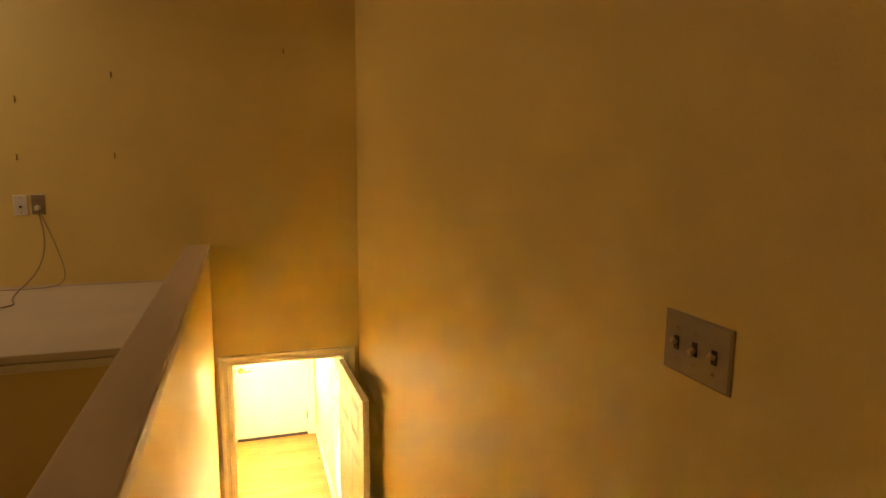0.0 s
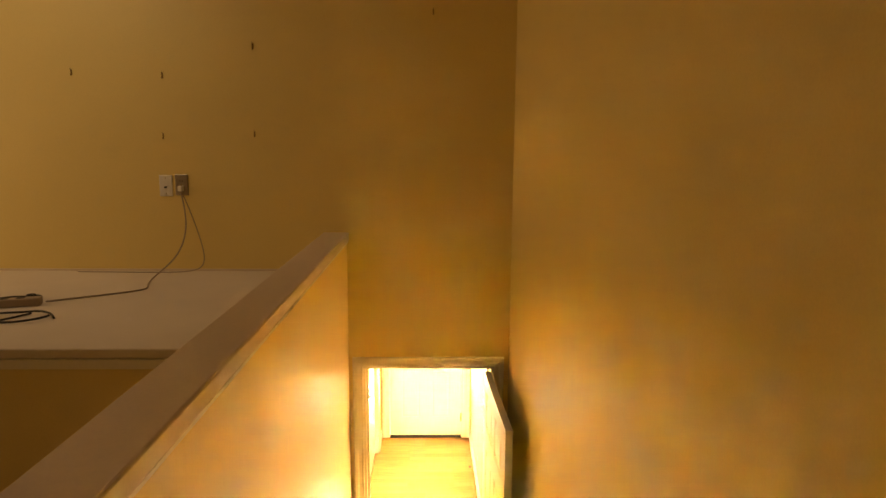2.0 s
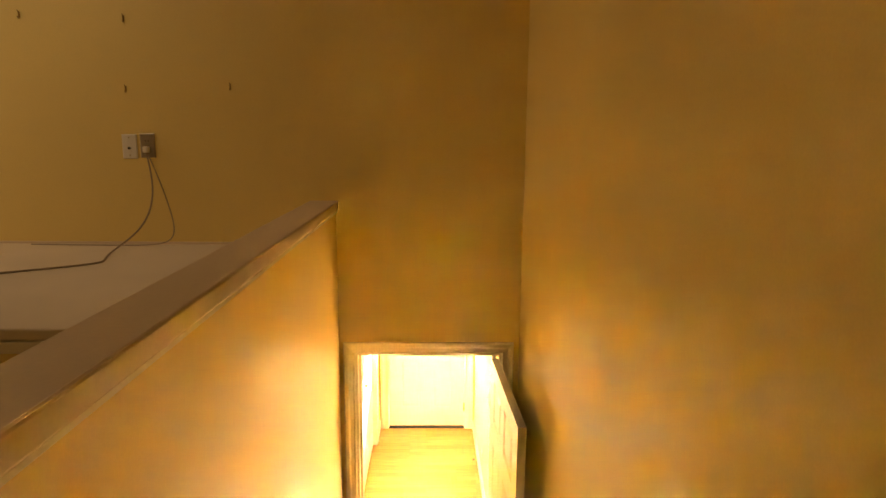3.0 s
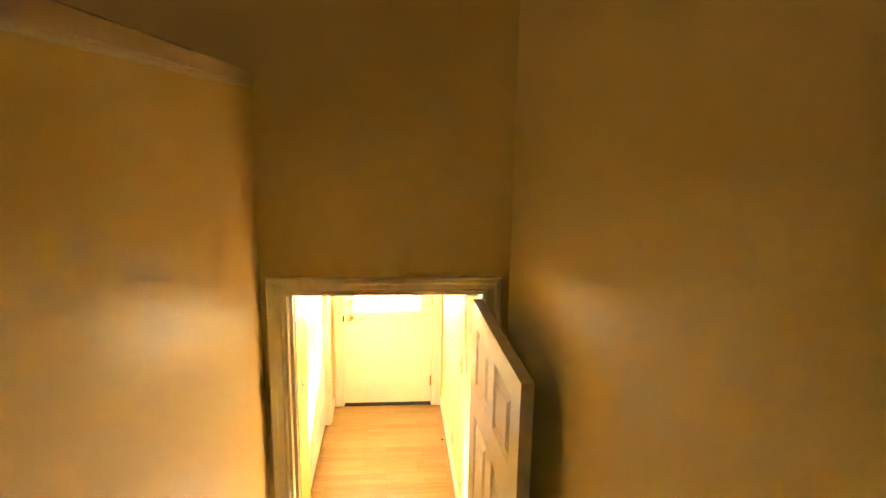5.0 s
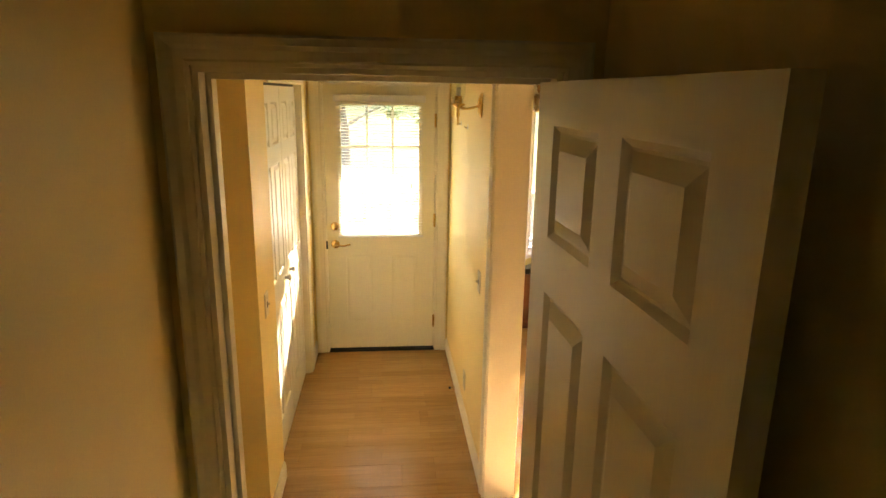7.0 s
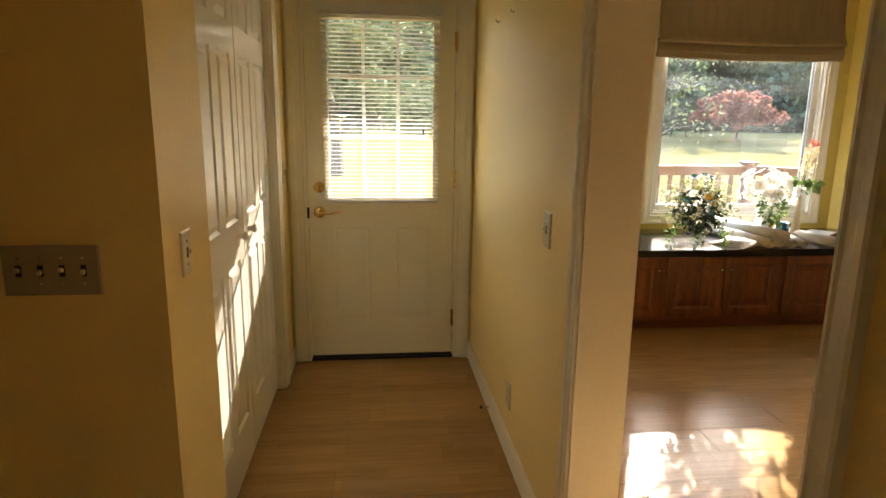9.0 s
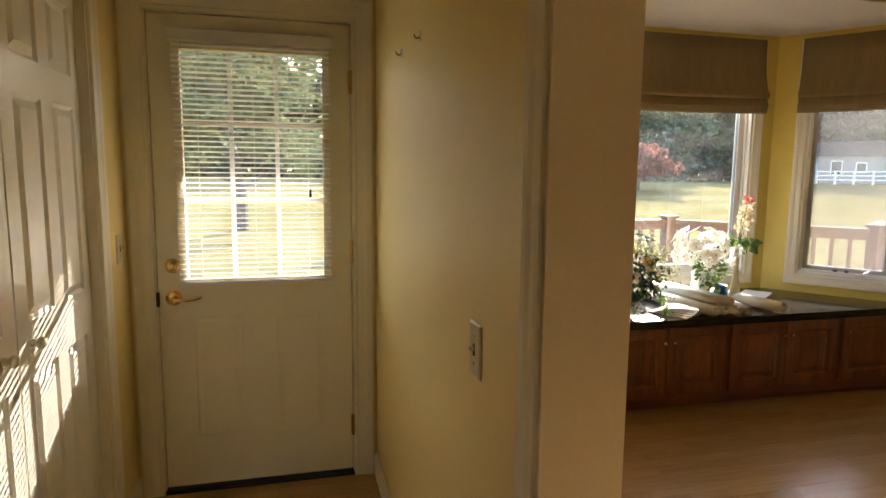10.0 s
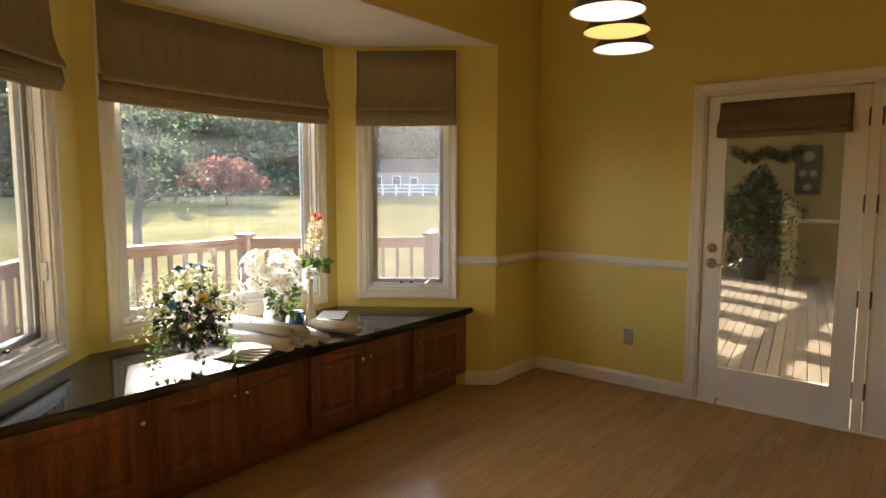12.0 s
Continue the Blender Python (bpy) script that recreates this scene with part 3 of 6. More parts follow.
# baseboards and chair rail
RAIL_UP = [(o, z + 0.872) for o, z in RAIL]
for nm, prof, runs in (("baseboard", BASE, [((0.515, 0.0), (0.515, -1.814)), ((-0.515, -0.29), (-0.515, 0.0)), ((-0.515, -1.985), (-0.515, -1.62)),
                                            ((-1.8, -1.985), (-0.515, -1.985)), ((4.155, 0.349), (4.28, 0.18)), ((4.28, 0.18), (4.87, 0.18)),
                                            ((4.87, 0.18), (4.87, -0.985)), ((0.66, 0.18), (0.98, 0.18)), ((0.98, 0.18), (1.151, 0.347)),
                                            ((4.87, -2.95), (4.87, -4.6)), ((0.66, -1.814), (0.66, 0.18))]),
                       ("chair_rail", RAIL_UP, [((4.117, 0.40), (4.28, 0.18)), ((4.28, 0.18), (4.87, 0.18)), ((4.87, 0.18), (4.87, -0.985)),
                                                ((4.87, -2.95), (4.87, -4.6)), ((0.66, 0.18), (0.98, 0.18)), ((0.98, 0.18), (1.199, 0.394))])):
    for a, b in runs:
        strip(nm, a, b, prof, M["trim"])


# ---- doors ----
def hinge(parent, x, y, z, mat, m=None, hw=0.016):
    m = m or Matrix()
    bm = bmesh.new()
    cuboid(bm, x - hw, x + hw, y - 0.003, y, z - 0.045, z + 0.045, m)
    lathe(bm, [(0.006, -0.048), (0.006, 0.048)], 10, m @ Matrix.Translation((x, y - 0.006, z)), True)
    lathe(bm, [(0.003, -0.055), (0.007, -0.05)], 10, m @ Matrix.Translation((x, y - 0.006, z)), True)
    part("hinge", bm, mat, parent)


def lever(parent, m, mat, way=1):
    bm = bmesh.new()
    turn = m @ Matrix.Rotation(radians(90), 4, "X")
    lathe(bm, [(0.0, 0.012), (0.018, 0.014), (0.030, 0.010), (0.033, 0.0)], 24, turn)
    lathe(bm, [(0.011, 0.0), (0.010, 0.045), (0.012, 0.055), (0.0, 0.058)], 16, turn)
    ob = part("door_handle", bm, mat, parent, smooth=True)
    pts = [m @ Vector(c) for c in ((0, -0.05, 0), (way * 0.03, -0.052, 0.002), (way * 0.06, -0.052, -0.006), (way * 0.09, -0.05, 0.004),
                                   (way * 0.115, -0.048, 0.010))]
    tube("lever", pts, 0.0065, mat, ob)


def deadbolt(parent, m, mat):
    bm = bmesh.new()
    turn = m @ Matrix.Rotation(radians(90), 4, "X")
    lathe(bm, [(0.0, 0.014), (0.016, 0.016), (0.028, 0.012), (0.032, 0.0)], 24, turn)
    cuboid(bm, -0.004, 0.004, -0.034, -0.014, -0.016, 0.016, m)
    part("deadbolt", bm, mat, parent, smooth=True)


door1 = tagged(thing("door_1", "white steel back door with a blind over its glazed top", "door"), kind="structure")
frame1 = Matrix.Translation((-0.413, 0.0, 0.0))
casing_set(door1, frame1, 0.826, 0, 2.05, 0.088)
for x0, x1 in ((-0.413, -0.4075), (0.4075, 0.413)):
    part("jamb", block(x0, x1, 0.0, 0.13, 0.018, 2.043), M["trim"], door1)
part("jamb", block(-0.413, 0.413, 0.0, 0.13, 2.043, 2.05), M["trim"], door1)
for c in ((-0.4075, -0.388, 0.018, 2.043), (0.388, 0.4075, 0.018, 2.043), (-0.388, 0.388, 2.024, 2.043)):
    part("weatherstrip", block(c[0], c[1], 0.0525, 0.068, c[2], c[3]), M["trim"], door1)
part("threshold", block(-0.41, 0.41, -0.01, 0.13, 0.0, 0.016, 0.003), M["rubber"], door1, "dark door threshold")
slab = bmesh.new()
panelled(slab, 0.806, 0.92, 0.044, [(0.135, 0.335, 0.22, 0.755), (0.475, 0.675, 0.22, 0.755)], Matrix.Translation((-0.403, 0.006, 0.03)), d=0.0022, pw=0.02)
for c in ((-0.403, -0.287, 0.95, 1.90), (0.287, 0.403, 0.95, 1.90), (-0.403, 0.403, 1.90, 2.038)):
    cuboid(slab, c[0], c[1], 0.006, 0.05, c[2], c[3])
part("slab", slab, M["steel_door"], door1)
part("sweep", block(-0.403, 0.403, 0.004, 0.05, 0.016, 0.029), M["rubber"], door1, "black rubber door sweep")
lite = bmesh.new()
for c in ((-0.313, -0.283, 0.925, 1.93), (0.283, 0.313, 0.925, 1.93), (-0.283, 0.283, 0.925, 0.957), (-0.283, 0.283, 1.90, 1.93)):
    cuboid(lite, c[0], c[1], -0.008, 0.006, c[2], c[3])
part("lite_frame", lite, M["steel_door"], door1)
for x in (-0.0945, 0.0925):
    part("muntin", block(x - 0.009, x + 0.009, 0.020, 0.036, 0.957, 1.90), M["vinyl"], door1)
for z in (1.603, 1.287):
    part("muntin", block(-0.283, 0.283, 0.022, 0.034, z - 0.009, z + 0.009), M["vinyl"], door1)
pane = part("pane", block(-0.285, 0.285, 0.026, 0.030, 0.957, 1.90), M["glass"], door1)
pane.visible_shadow = False
for z in (1.80, 1.06, 0.25):
    hinge(door1, 0.405, 0.002, z, M["brass"], None, 0.008)
lever(door1, Matrix.Translation((-0.344, 0.006, 0.873)), M["brass"])
deadbolt(door1, Matrix.Translation((-0.344, 0.006, 1.012)), M["brass"])
part("strike", block(-0.412, -0.400, -0.006, 0.004, 0.84, 0.90), M["rubber"], door1)

blind = thing("window_blind", "white slatted mini blind lowered over the back door glass", "blind")
part("headrail", block(-0.328, 0.328, -0.045, -0.009, 1.925, 1.975, 0.004), M["blind"], blind)
part("bottom_rail", block(-0.318, 0.318, -0.030, -0.009, 0.930, 0.946, 0.004), M["blind"], blind)
slat_data = {}
for tilt in (12, 4):
    bm = bmesh.new()
    rows = []
    for k in range(5):
        u = (k - 2) / 2
        y, z = 0.0125 * u, 0.0022 * (1 - u * u)
        ca, sa = math.cos(radians(-tilt)), math.sin(radians(-tilt))
        rows.append([bm.verts.new((x, y * ca - z * sa, y * sa + z * ca)) for x in (-0.312, 0.312)])
    for a, b in zip(rows, rows[1:]):
        bm.faces.new((a[0], a[1], b[1], b[0]))
    me = bpy.data.meshes.new("slat")
    bm.to_mesh(me)
    bm.free()
    me.materials.append(M["blind"])
    slat_data[tilt] = me
z = 0.958
while z < 1.92:
    s = new("slat", slat_data[12 if z > 1.27 else 4])
    s.location = (0, -0.0225, z)
    s.parent = blind
    z += 0.0212
for x in (-0.22, 0.0, 0.22):
    tube("cord", [(x, -0.0225, 0.94), (x, -0.0225, 1.4), (x, -0.0225, 1.93)], 0.0008, M["blind"], blind)
tube("tilt_wand", [(-0.27, -0.042, 1.93), (-0.272, -0.044, 1.6), (-0.27, -0.042, 1.30)], 0.003, M["clear"], blind)
part("hold_down", block(0.222, 0.232, -0.036, -0.03, 1.30, 1.335, 0.002), M["rubber"], blind)

# six-panel stair door, swung open against the stairs
door2 = tagged(thing("door_2", "white six-panel interior door standing open", "door"), kind="structure")
casing_set(door2, Matrix.Translation((-0.352, SY, 0)), 0.753, 0, 2.035, 0.060)
casing_set(door2, Matrix.Translation((0.401, -3.105, 0)) @ Matrix.Rotation(math.pi, 4, "Z"), 0.753, 0, 2.035, 0.040)
for c in ((-0.352, -0.340, 0, 2.023), (0.389, 0.401, 0, 2.023), (-0.352, 0.401, 2.023, 2.035)):
    part("jamb", block(c[0], c[1], SY, -3.105, c[2], c[3]), M["trim"], door2)
for c in ((-0.340, -0.328, 0, 2.011), (-0.340, 0.389, 2.011, 2.023)):
    part("stop", block(c[0], c[1], -3.175, -3.135, c[2], c[3]), M["trim"], door2)
leaf_m = Matrix.Translation((0.384, -3.245, 0.012)) @ Matrix.Rotation(radians(-90 + 2.0), 4, "Z") @ Matrix.Translation((0, -0.035, 0))
cols = ((0.105, 0.335), (0.425, 0.655))
rws = ((0.20, 0.72), (0.86, 1.585), (1.70, 1.92))
leaf = part("leaf", panelled(bmesh.new(), 0.76, 2.002, 0.035, [(*c, *r) for c in cols for r in rws], leaf_m, d=0.010, pw=0.034), M["door"], door2)
for side in (0, 1):
    bm = bmesh.new()
    mm = leaf_m @ Matrix.Translation((0.70, 0.035 * side, 0.94)) @ Matrix.Rotation(radians(90 if not side else -90), 4, "X")
    lathe(bm, [(0.030, 0), (0.028, 0.008), (0.011, 0.012), (0.011, 0.035), (0.024, 0.045), (0.027, 0.058), (0.018, 0.070), (0, 0.072)], 20, mm)
    part("knob", bm, M["brass"], leaf, smooth=True)

# closet bifold doors
closet = tagged(thing("door_3", "white panelled bifold closet doors, closed", "closet door"), kind="structure")
cl = Matrix.Translation((-0.550, -1.60, 0.012)) @ Matrix.Rotation(radians(90), 4, "Z")
for x0 in (0.004, 0.625):
    mm = cl @ Matrix.Translation((x0, 0, 0))
    ps = [(a, b, c, d) for a, b in ((0.075, 0.265), (0.350, 0.540)) for c, d in ((0.20, 0.84), (0.99, 1.60), (1.70, 1.92))]
    lf = part("leaf", panelled(bmesh.new(), 0.611, 2.005, 0.032, ps, mm, d=0.009, pw=0.028), M["door"], closet)
    kb = bmesh.new()
    kx = 0.53 if x0 < 0.1 else 0.08
    lathe(kb, [(0.012, 0), (0.009, 0.012), (0.016, 0.020), (0.018, 0.028), (0.010, 0.036), (0, 0.037)], 16,
          mm @ Matrix.Translation((kx, 0, 0.93)) @ Matrix.Rotation(radians(90), 4, "X"))
    part("knob", kb, M["trim"], lf, "white round knob", smooth=True)
part("track", block(-0.62, -0.556, -1.60, -0.36, 2.018, 2.03), M["rubber"], closet)
cm = Matrix.Translation((-0.515, -1.60, 0)) @ Matrix.Rotation(radians(90), 4, "Z")
casing_run(closet, cm @ Matrix.Translation((0.068, 0, 2.03)), 1.172, 0.062)
casing_leg(closet, cm @ Matrix.Translation((1.24, 0, 0)) @ Matrix(((0, 0, 1, 0), (0, 1, 0, 0), (1, 0, 0, 0), (0, 0, 0, 1))), 2.03, 0.066, False, None)
part("jamb", block(-0.625, -0.516, -0.372, -0.361, 0, 2.03), M["trim"], closet)

# cased opening from the hall to the breakfast room
opening = tagged(thing("door_frame", "white cased opening between hall and breakfast room", "door frame"), kind="structure")
om = Matrix.Translation((0.515, -1.866, 0)) @ Matrix.Rotation(radians(-90), 4, "Z")
casing_set(opening, om, 0.894, 0, 2.05, 0.052)
casing_set(opening, Matrix.Translation((0.66, -2.76, 0)) @ Matrix.Rotation(radians(90), 4, "Z"), 0.894, 0, 2.05, 0.052)
part("jamb", block(0.513, 0.662, -1.878, -1.868, 0, 2.038), M["trim"], opening)
part("jamb", block(0.513, 0.662, -2.758, -2.748, 0, 2.038), M["trim"], opening)
part("jamb", block(0.513, 0.662, -2.758, -1.868, 2.038, 2.049), M["trim"], opening)


# ---- bay windows ----
def window(name, m, w, z0, z1, label, crank=True):
    """A casement: m has local x along the opening, y outwards from the wall's face, z up."""
    win = tagged(thing(name, label, "window"), kind="structure")
    casing_set(win, m, w, z0, z1, 0.068, bottom=True)
    h = z1 - z0
    t = 0.016
    for c in ((0, t, z0, z1), (w - t, w, z0, z1), (t, w - t, z1 - t, z1)):
        part("jamb", block(c[0], c[1], 0, 0.135, c[2], c[3], m=m), M["vinyl"], win)
    part("sill", block(t, w - t, 0, 0.135, z0, z0 + 0.020, m=m), M["vinyl"], win)
    stop = bmesh.new()
    for c in ((t, t + 0.012, z0 + 0.02, z1 - t), (w - t - 0.012, w - t, z0 + 0.02, z1 - t), (t + 0.012, w - t - 0.012, z0 + 0.02, z0 + 0.034)):
        cuboid(stop, c[0], c[1], 0.035, 0.055, c[2], c[3], m)
    part("stop", stop, M["vinyl"], win)
    a, b, c0, c1 = t + 0.003, w - t - 0.003, z0 + 0.024, z1 - t - 0.003
    f = 0.042 if crank else 0.052
    sash = bmesh.new()
    for c in ((a, a + f, c0, c1), (b - f, b, c0, c1), (a + f, b - f, c0, c0 + f), (a + f, b - f, c1 - f, c1)):
        cuboid(sash, c[0], c[1], 0.058, 0.100, c[2], c[3], m)
    part("window_frame", sash, M["vinyl"], win)
    gk = bmesh.new()
    g = 0.003
    for c in ((a + f, a + f + g, c0 + f, c1 - f), (b - f - g, b - f, c0 + f, c1 - f), (a + f + g, b - f - g, c0 + f, c0 + f + g)):
        cuboid(gk, c[0], c[1], 0.066, 0.090, c[2], c[3], m)
    part("gasket", gk, M["gasket"], win)
    p = part("pane", block(a + f, b - f, 0.076, 0.080, c0 + f, c1 - f, m=m), M["glass"], win)
    p.visible_shadow = False
    if crank:
        x0, x1, y0, y1 = t + 0.0125, w - t - 0.0125, z0 + 0.0345, z1 - t - 0.002
        rim = bmesh.new()
        for c in ((x0, x0 + 0.007, y0, y1), (x1 - 0.007, x1, y0, y1), (x0 + 0.007, x1 - 0.007, y0, y0 + 0.007)):
            cuboid(rim, c[0], c[1], 0.042, 0.052, c[2], c[3], m)
        sf = part("screen_frame", rim, M["vinyl"], win)
        part("screen", block(x0 + 0.007, x1 - 0.007, 0.046, 0.0475, y0 + 0.007, y1, m=m), M["screen"], sf, "fine grey insect screen")
        cx = w * 0.70
        part("crank_base", block(cx - 0.045, cx + 0.03, -0.004, 0.030, z0 + 0.020, z0 + 0.036, 0.004, m=m), M["vinyl"], win)
        tube("crank_handle", [m @ Vector(c) for c in ((cx, 0.01, z0 + 0.036), (cx + 0.01, -0.012, z0 + 0.045), (cx + 0.045, -0.018, z0 + 0.062),
                                                      (cx + 0.055, -0.018, z0 + 0.085))], 0.005, M["chrome"], win)
        for lx in (0.40, 0.52):
            part("catch", block(w * lx, w * lx + 0.022, 0.040, 0.058, z0 + 0.036, z0 + 0.050, 0.002, m=m), M["rubber"], win)
    for hz in (0.30,):
        part("latch", block(w - t - 0.012, w - t - 0.002, 0.012, 0.036, z0 + hz, z0 + hz + 0.085, 0.003, m=m), M["vinyl"], win)
        tube("latch_lever", [m @ Vector(c) for c in ((w - t - 0.012, 0.02, z0 + hz + 0.04), (w - t - 0.030, 0.005, z0 + hz + 0.05),
                                                     (w - t - 0.036, 0.0, z0 + hz + 0.085))], 0.004, M["vinyl"], win)
    return win


def face_matrix(p0, p1, s):
    a, b = Vector((*p0, 0)), Vector((*p1, 0))
    u = (b - a).normalized()
    return Matrix.Translation(a + u * s) @ Matrix(((u.x, -u.y, 0, 0), (u.y, u.x, 0, 0), (0, 0, 1, 0), (0, 0, 0, 1)))


mR = face_matrix((3.60, 1.10), (4.28, 0.18), 0.22)
mC = face_matrix((1.92, 1.10), (3.60, 1.10), 0.17)
mL = face_matrix((0.98, 0.18), (1.92, 1.10), 0.375)
window("window_1", mC, 1.34, 0.68, 2.30, "wide white bay window over the window seat", crank=False)
window("window_2", mR, 0.58, 0.70, 2.30, "narrow white casement window in the bay")
window("window_3", mL, 0.65, 0.70, 2.30, "narrow white casement window in the bay")


def roman_shade(m, w, z0, z1, label, mat, sag=0.012, folds=3, seed=0, flare=0.018):
    """A roman shade drawn up: flat cloth above, a full fold and stacked pleats below."""
    th = thing("roman_shade", label, "window shade", group="roman shades")
    rng = random.Random(seed)
    nx = 28
    h = z1 - z0

    def sheet(prof, name, dz=0.0, material=mat):
        bm = bmesh.new()
        rows = []
        for j, (y, z) in enumerate(prof):
            row = []
            for i in range(nx + 1):
                u = i / nx
                low = max(0.0, (z1 - z) / h)
                bow = sag * (4 * u * (1 - u)) * low * -1
                wav = 0.003 * math.sin(u * 17 + j * 1.3 + seed) * low
                wide = flare * low * low * (2 * u - 1)
                row.append(bm.verts.new(m @ Vector((u * w + wide, y - wav, z + bow + dz))))
            rows.append(row)
        for a, b in zip(rows, rows[1:]):
            for i in range(nx):
                bm.faces.new((a[i], a[i + 1], b[i + 1], b[i]))
        ob = part(name, bm, material, th, smooth=True)
        sol = ob.modifiers.new("thick", "SOLIDIFY")
        sol.thickness = 0.003
        return ob

    zf = z0 + 0.115 * min(1.0, h / 0.5)
    k = min(1.0, h / 0.5)
    sheet([(-0.022, z1), (-0.024, z1 - 0.3 * (z1 - zf)), (-0.032, z1 - 0.65 * (z1 - zf)), (-0.056, zf + 0.045), (-0.076, zf + 0.008), (-0.076, zf - 0.006),
           (-0.066, zf - 0.012), (-0.050, zf - 0.004), (-0.036, zf + 0.02)], "panel")
    part("headrail", block(0.0, w, -0.020, -0.001, z1 - 0.04, z1, m=m), M["shade_lining"], th)
    for f in range(folds):
        zt = zf + 0.012 - 0.006 * f
        zb = z0 + (folds - 1 - f) * 0.017 * k
        out = -0.066 + 0.007 * f
        sheet([(-0.030, zt), (out + 0.012, zt - 0.25 * (zt - zb)), (out, zb + 0.016 * k), (out + 0.001, zb + 0.004), (out + 0.008, zb), (out + 0.020, zb + 0.006),
               (out + 0.028, zb + 0.02)], "fold")
    lining = block(0.02, w - 0.02, -0.012, -0.009, z0 + 0.06, z1 - 0.05, m=m)
    part("lining", lining, M["shade_lining"], th, "white shade lining")
    return th


roman_shade(face_matrix((1.92, 1.10), (3.60, 1.10), 0.11), 1.45, 1.862, 2.375, "wide brown woven roman shade, half raised", M["shade"], 0.014, 3, 1, 0.012)
roman_shade(face_matrix((3.60, 1.10), (4.28, 0.18), 0.165), 0.69, 1.862, 2.372, "narrow brown striped roman shade, half raised", M["shade"], 0.006, 3, 2, 0.006)
roman_shade(face_matrix((0.98, 0.18), (1.92, 1.10), 0.325), 0.75, 1.862, 2.372, "narrow brown roman shade with a sagging hem", M["shade"], 0.020, 3, 3, 0.03)
for m, w in ((mC, 1.34), (mR, 0.58)):
    cord = thing("blind_pull", "thin white pull cord hanging beside a shade", "cord")
    tube("cord", [m @ Vector(c) for c in ((w + 0.055, -0.026, 1.87), (w + 0.058, -0.026, 1.5), (w + 0.05, -0.026, 1.15), (w + 0.062, -0.03, 1.05))], 0.0022, M["plate_white"], cord)
    tube("cleat", [m @ Vector(c) for c in ((w + 0.05, -0.022, 1.27), (w + 0.05, -0.036, 1.30), (w + 0.05, -0.022, 1.33))], 0.004, M["plate_white"], cord)


# ---- window seat ----
def cabinet(x0, x1, leaves, label, knobs, slant=0):
    th = thing("cabinet", label, "cabinet", group="window seat cabinets")
    body = bmesh.new()
    if slant:
        xa, xb = (x0, x1)
        far = xb - 0.20 if slant > 0 else xb
        near0 = xa if slant > 0 else xa + 0.20
        co = [(xa, 0.366), (xb, 0.366), (far, 0.62), (near0, 0.62)]
    else:
        co = [(x0, 0.366), (x1, 0.366), (x1, 0.95), (x0, 0.95)]
    lo, hi = [body.verts.new((x, y, 0.09)) for x, y in co], [body.verts.new((x, y, 0.528)) for x, y in co]
    body.faces.new(lo)
    body.faces.new(hi)
    for i in range(4):
        body.faces.new((lo[i], lo[(i + 1) % 4], hi[(i + 1) % 4], hi[i]))
    part("body", body, M["cherry"], th)
    e = 0.001
    for c in ((x0 + e, x0 + 0.03, 0.09, 0.528), (x1 - 0.03, x1 - e, 0.09, 0.528)):
        part("stile", block(c[0], c[1], 0.352, 0.366, c[2], c[3]), M["cherry"], th)
    for c in ((0.09, 0.118), (0.500, 0.528)):
        part("rail", block(x0 + 0.03, x1 - 0.03, 0.352, 0.366, c[0], c[1]), M["cherry_h"], th)
    part("toe_kick", block(x0 + 0.02 * (slant < 0), x1 - 0.02 * (slant > 0), 0.405, 0.42, 0.0, 0.09), M["cherry_h"], th)
    n = leaves
    wd = (x1 - x0 - 0.036) / n
    for k in range(n):
        a, b = x0 + 0.018 + k * wd + 0.0035, x0 + 0.018 + (k + 1) * wd - 0.0035
        mm = Matrix.Translation((a, 0.333, 0.104))
        dr = part("door", panelled(bmesh.new(), b - a, 0.410, 0.0185, [(0.055, b - a - 0.055, 0.055, 0.355)], mm, both=False, d=0.012, pw=0.036),
                  M["cherry"], th)
        kb = bmesh.new()
        kx = (b - a - 0.028) if knobs[k] > 0 else 0.028
        lathe(kb, [(0.008, 0), (0.006, 0.010), (0.012, 0.016), (0.014, 0.022), (0.009, 0.028), (0, 0.030)], 16,
              mm @ Matrix.Translation((kx, 0, 0.325)) @ Matrix.Rotation(radians(90), 4, "X"))
        part("knob", kb, M["nickel"], dr, "small round nickel knob", smooth=True)
    return th


cabinet(1.175, 1.87, 1, "cherry-stained window seat cabinet with one door", [1], -1)
cabinet(1.87, 2.71, 2, "cherry-stained window seat cabinet with two doors", [1, -1])
cabinet(2.71, 3.55, 2, "cherry-stained window seat cabinet with two doors", [1, -1])
cabinet(3.55, 4.155, 1, "cherry-stained window seat cabinet with one door", [-1], 1)
bm = bmesh.new()
ring = [(1.111, 0.305), (4.19, 0.305), (3.598, 1.098), (1.922, 1.098)]
lo = [bm.verts.new((x, y, 0.532)) for x, y in ring]
hi = [bm.verts.new((x, y, 0.570)) for x, y in ring]
bm.faces.new(lo)
bm.faces.new(hi)
for i in range(4):
    bm.faces.new((lo[i], lo[(i + 1) % 4], hi[(i + 1) % 4], hi[i]))
bmesh.ops.bevel(bm, geom=[e for e in bm.edges if abs(e.verts[0].co.y - 0.305) < 1e-4 and abs(e.verts[1].co.y - 0.305) < 1e-4], offset=0.008, segments=3,
                affect="EDGES")
top = thing("worktop", "polished black granite top of the bay window seat", "worktop")
part("slab", bm, M["granite"], top)
part("edge_strip", block(1.19, 4.135, 0.318, 0.350, 0.520, 0.5315, 0.003), M["granite"], top)


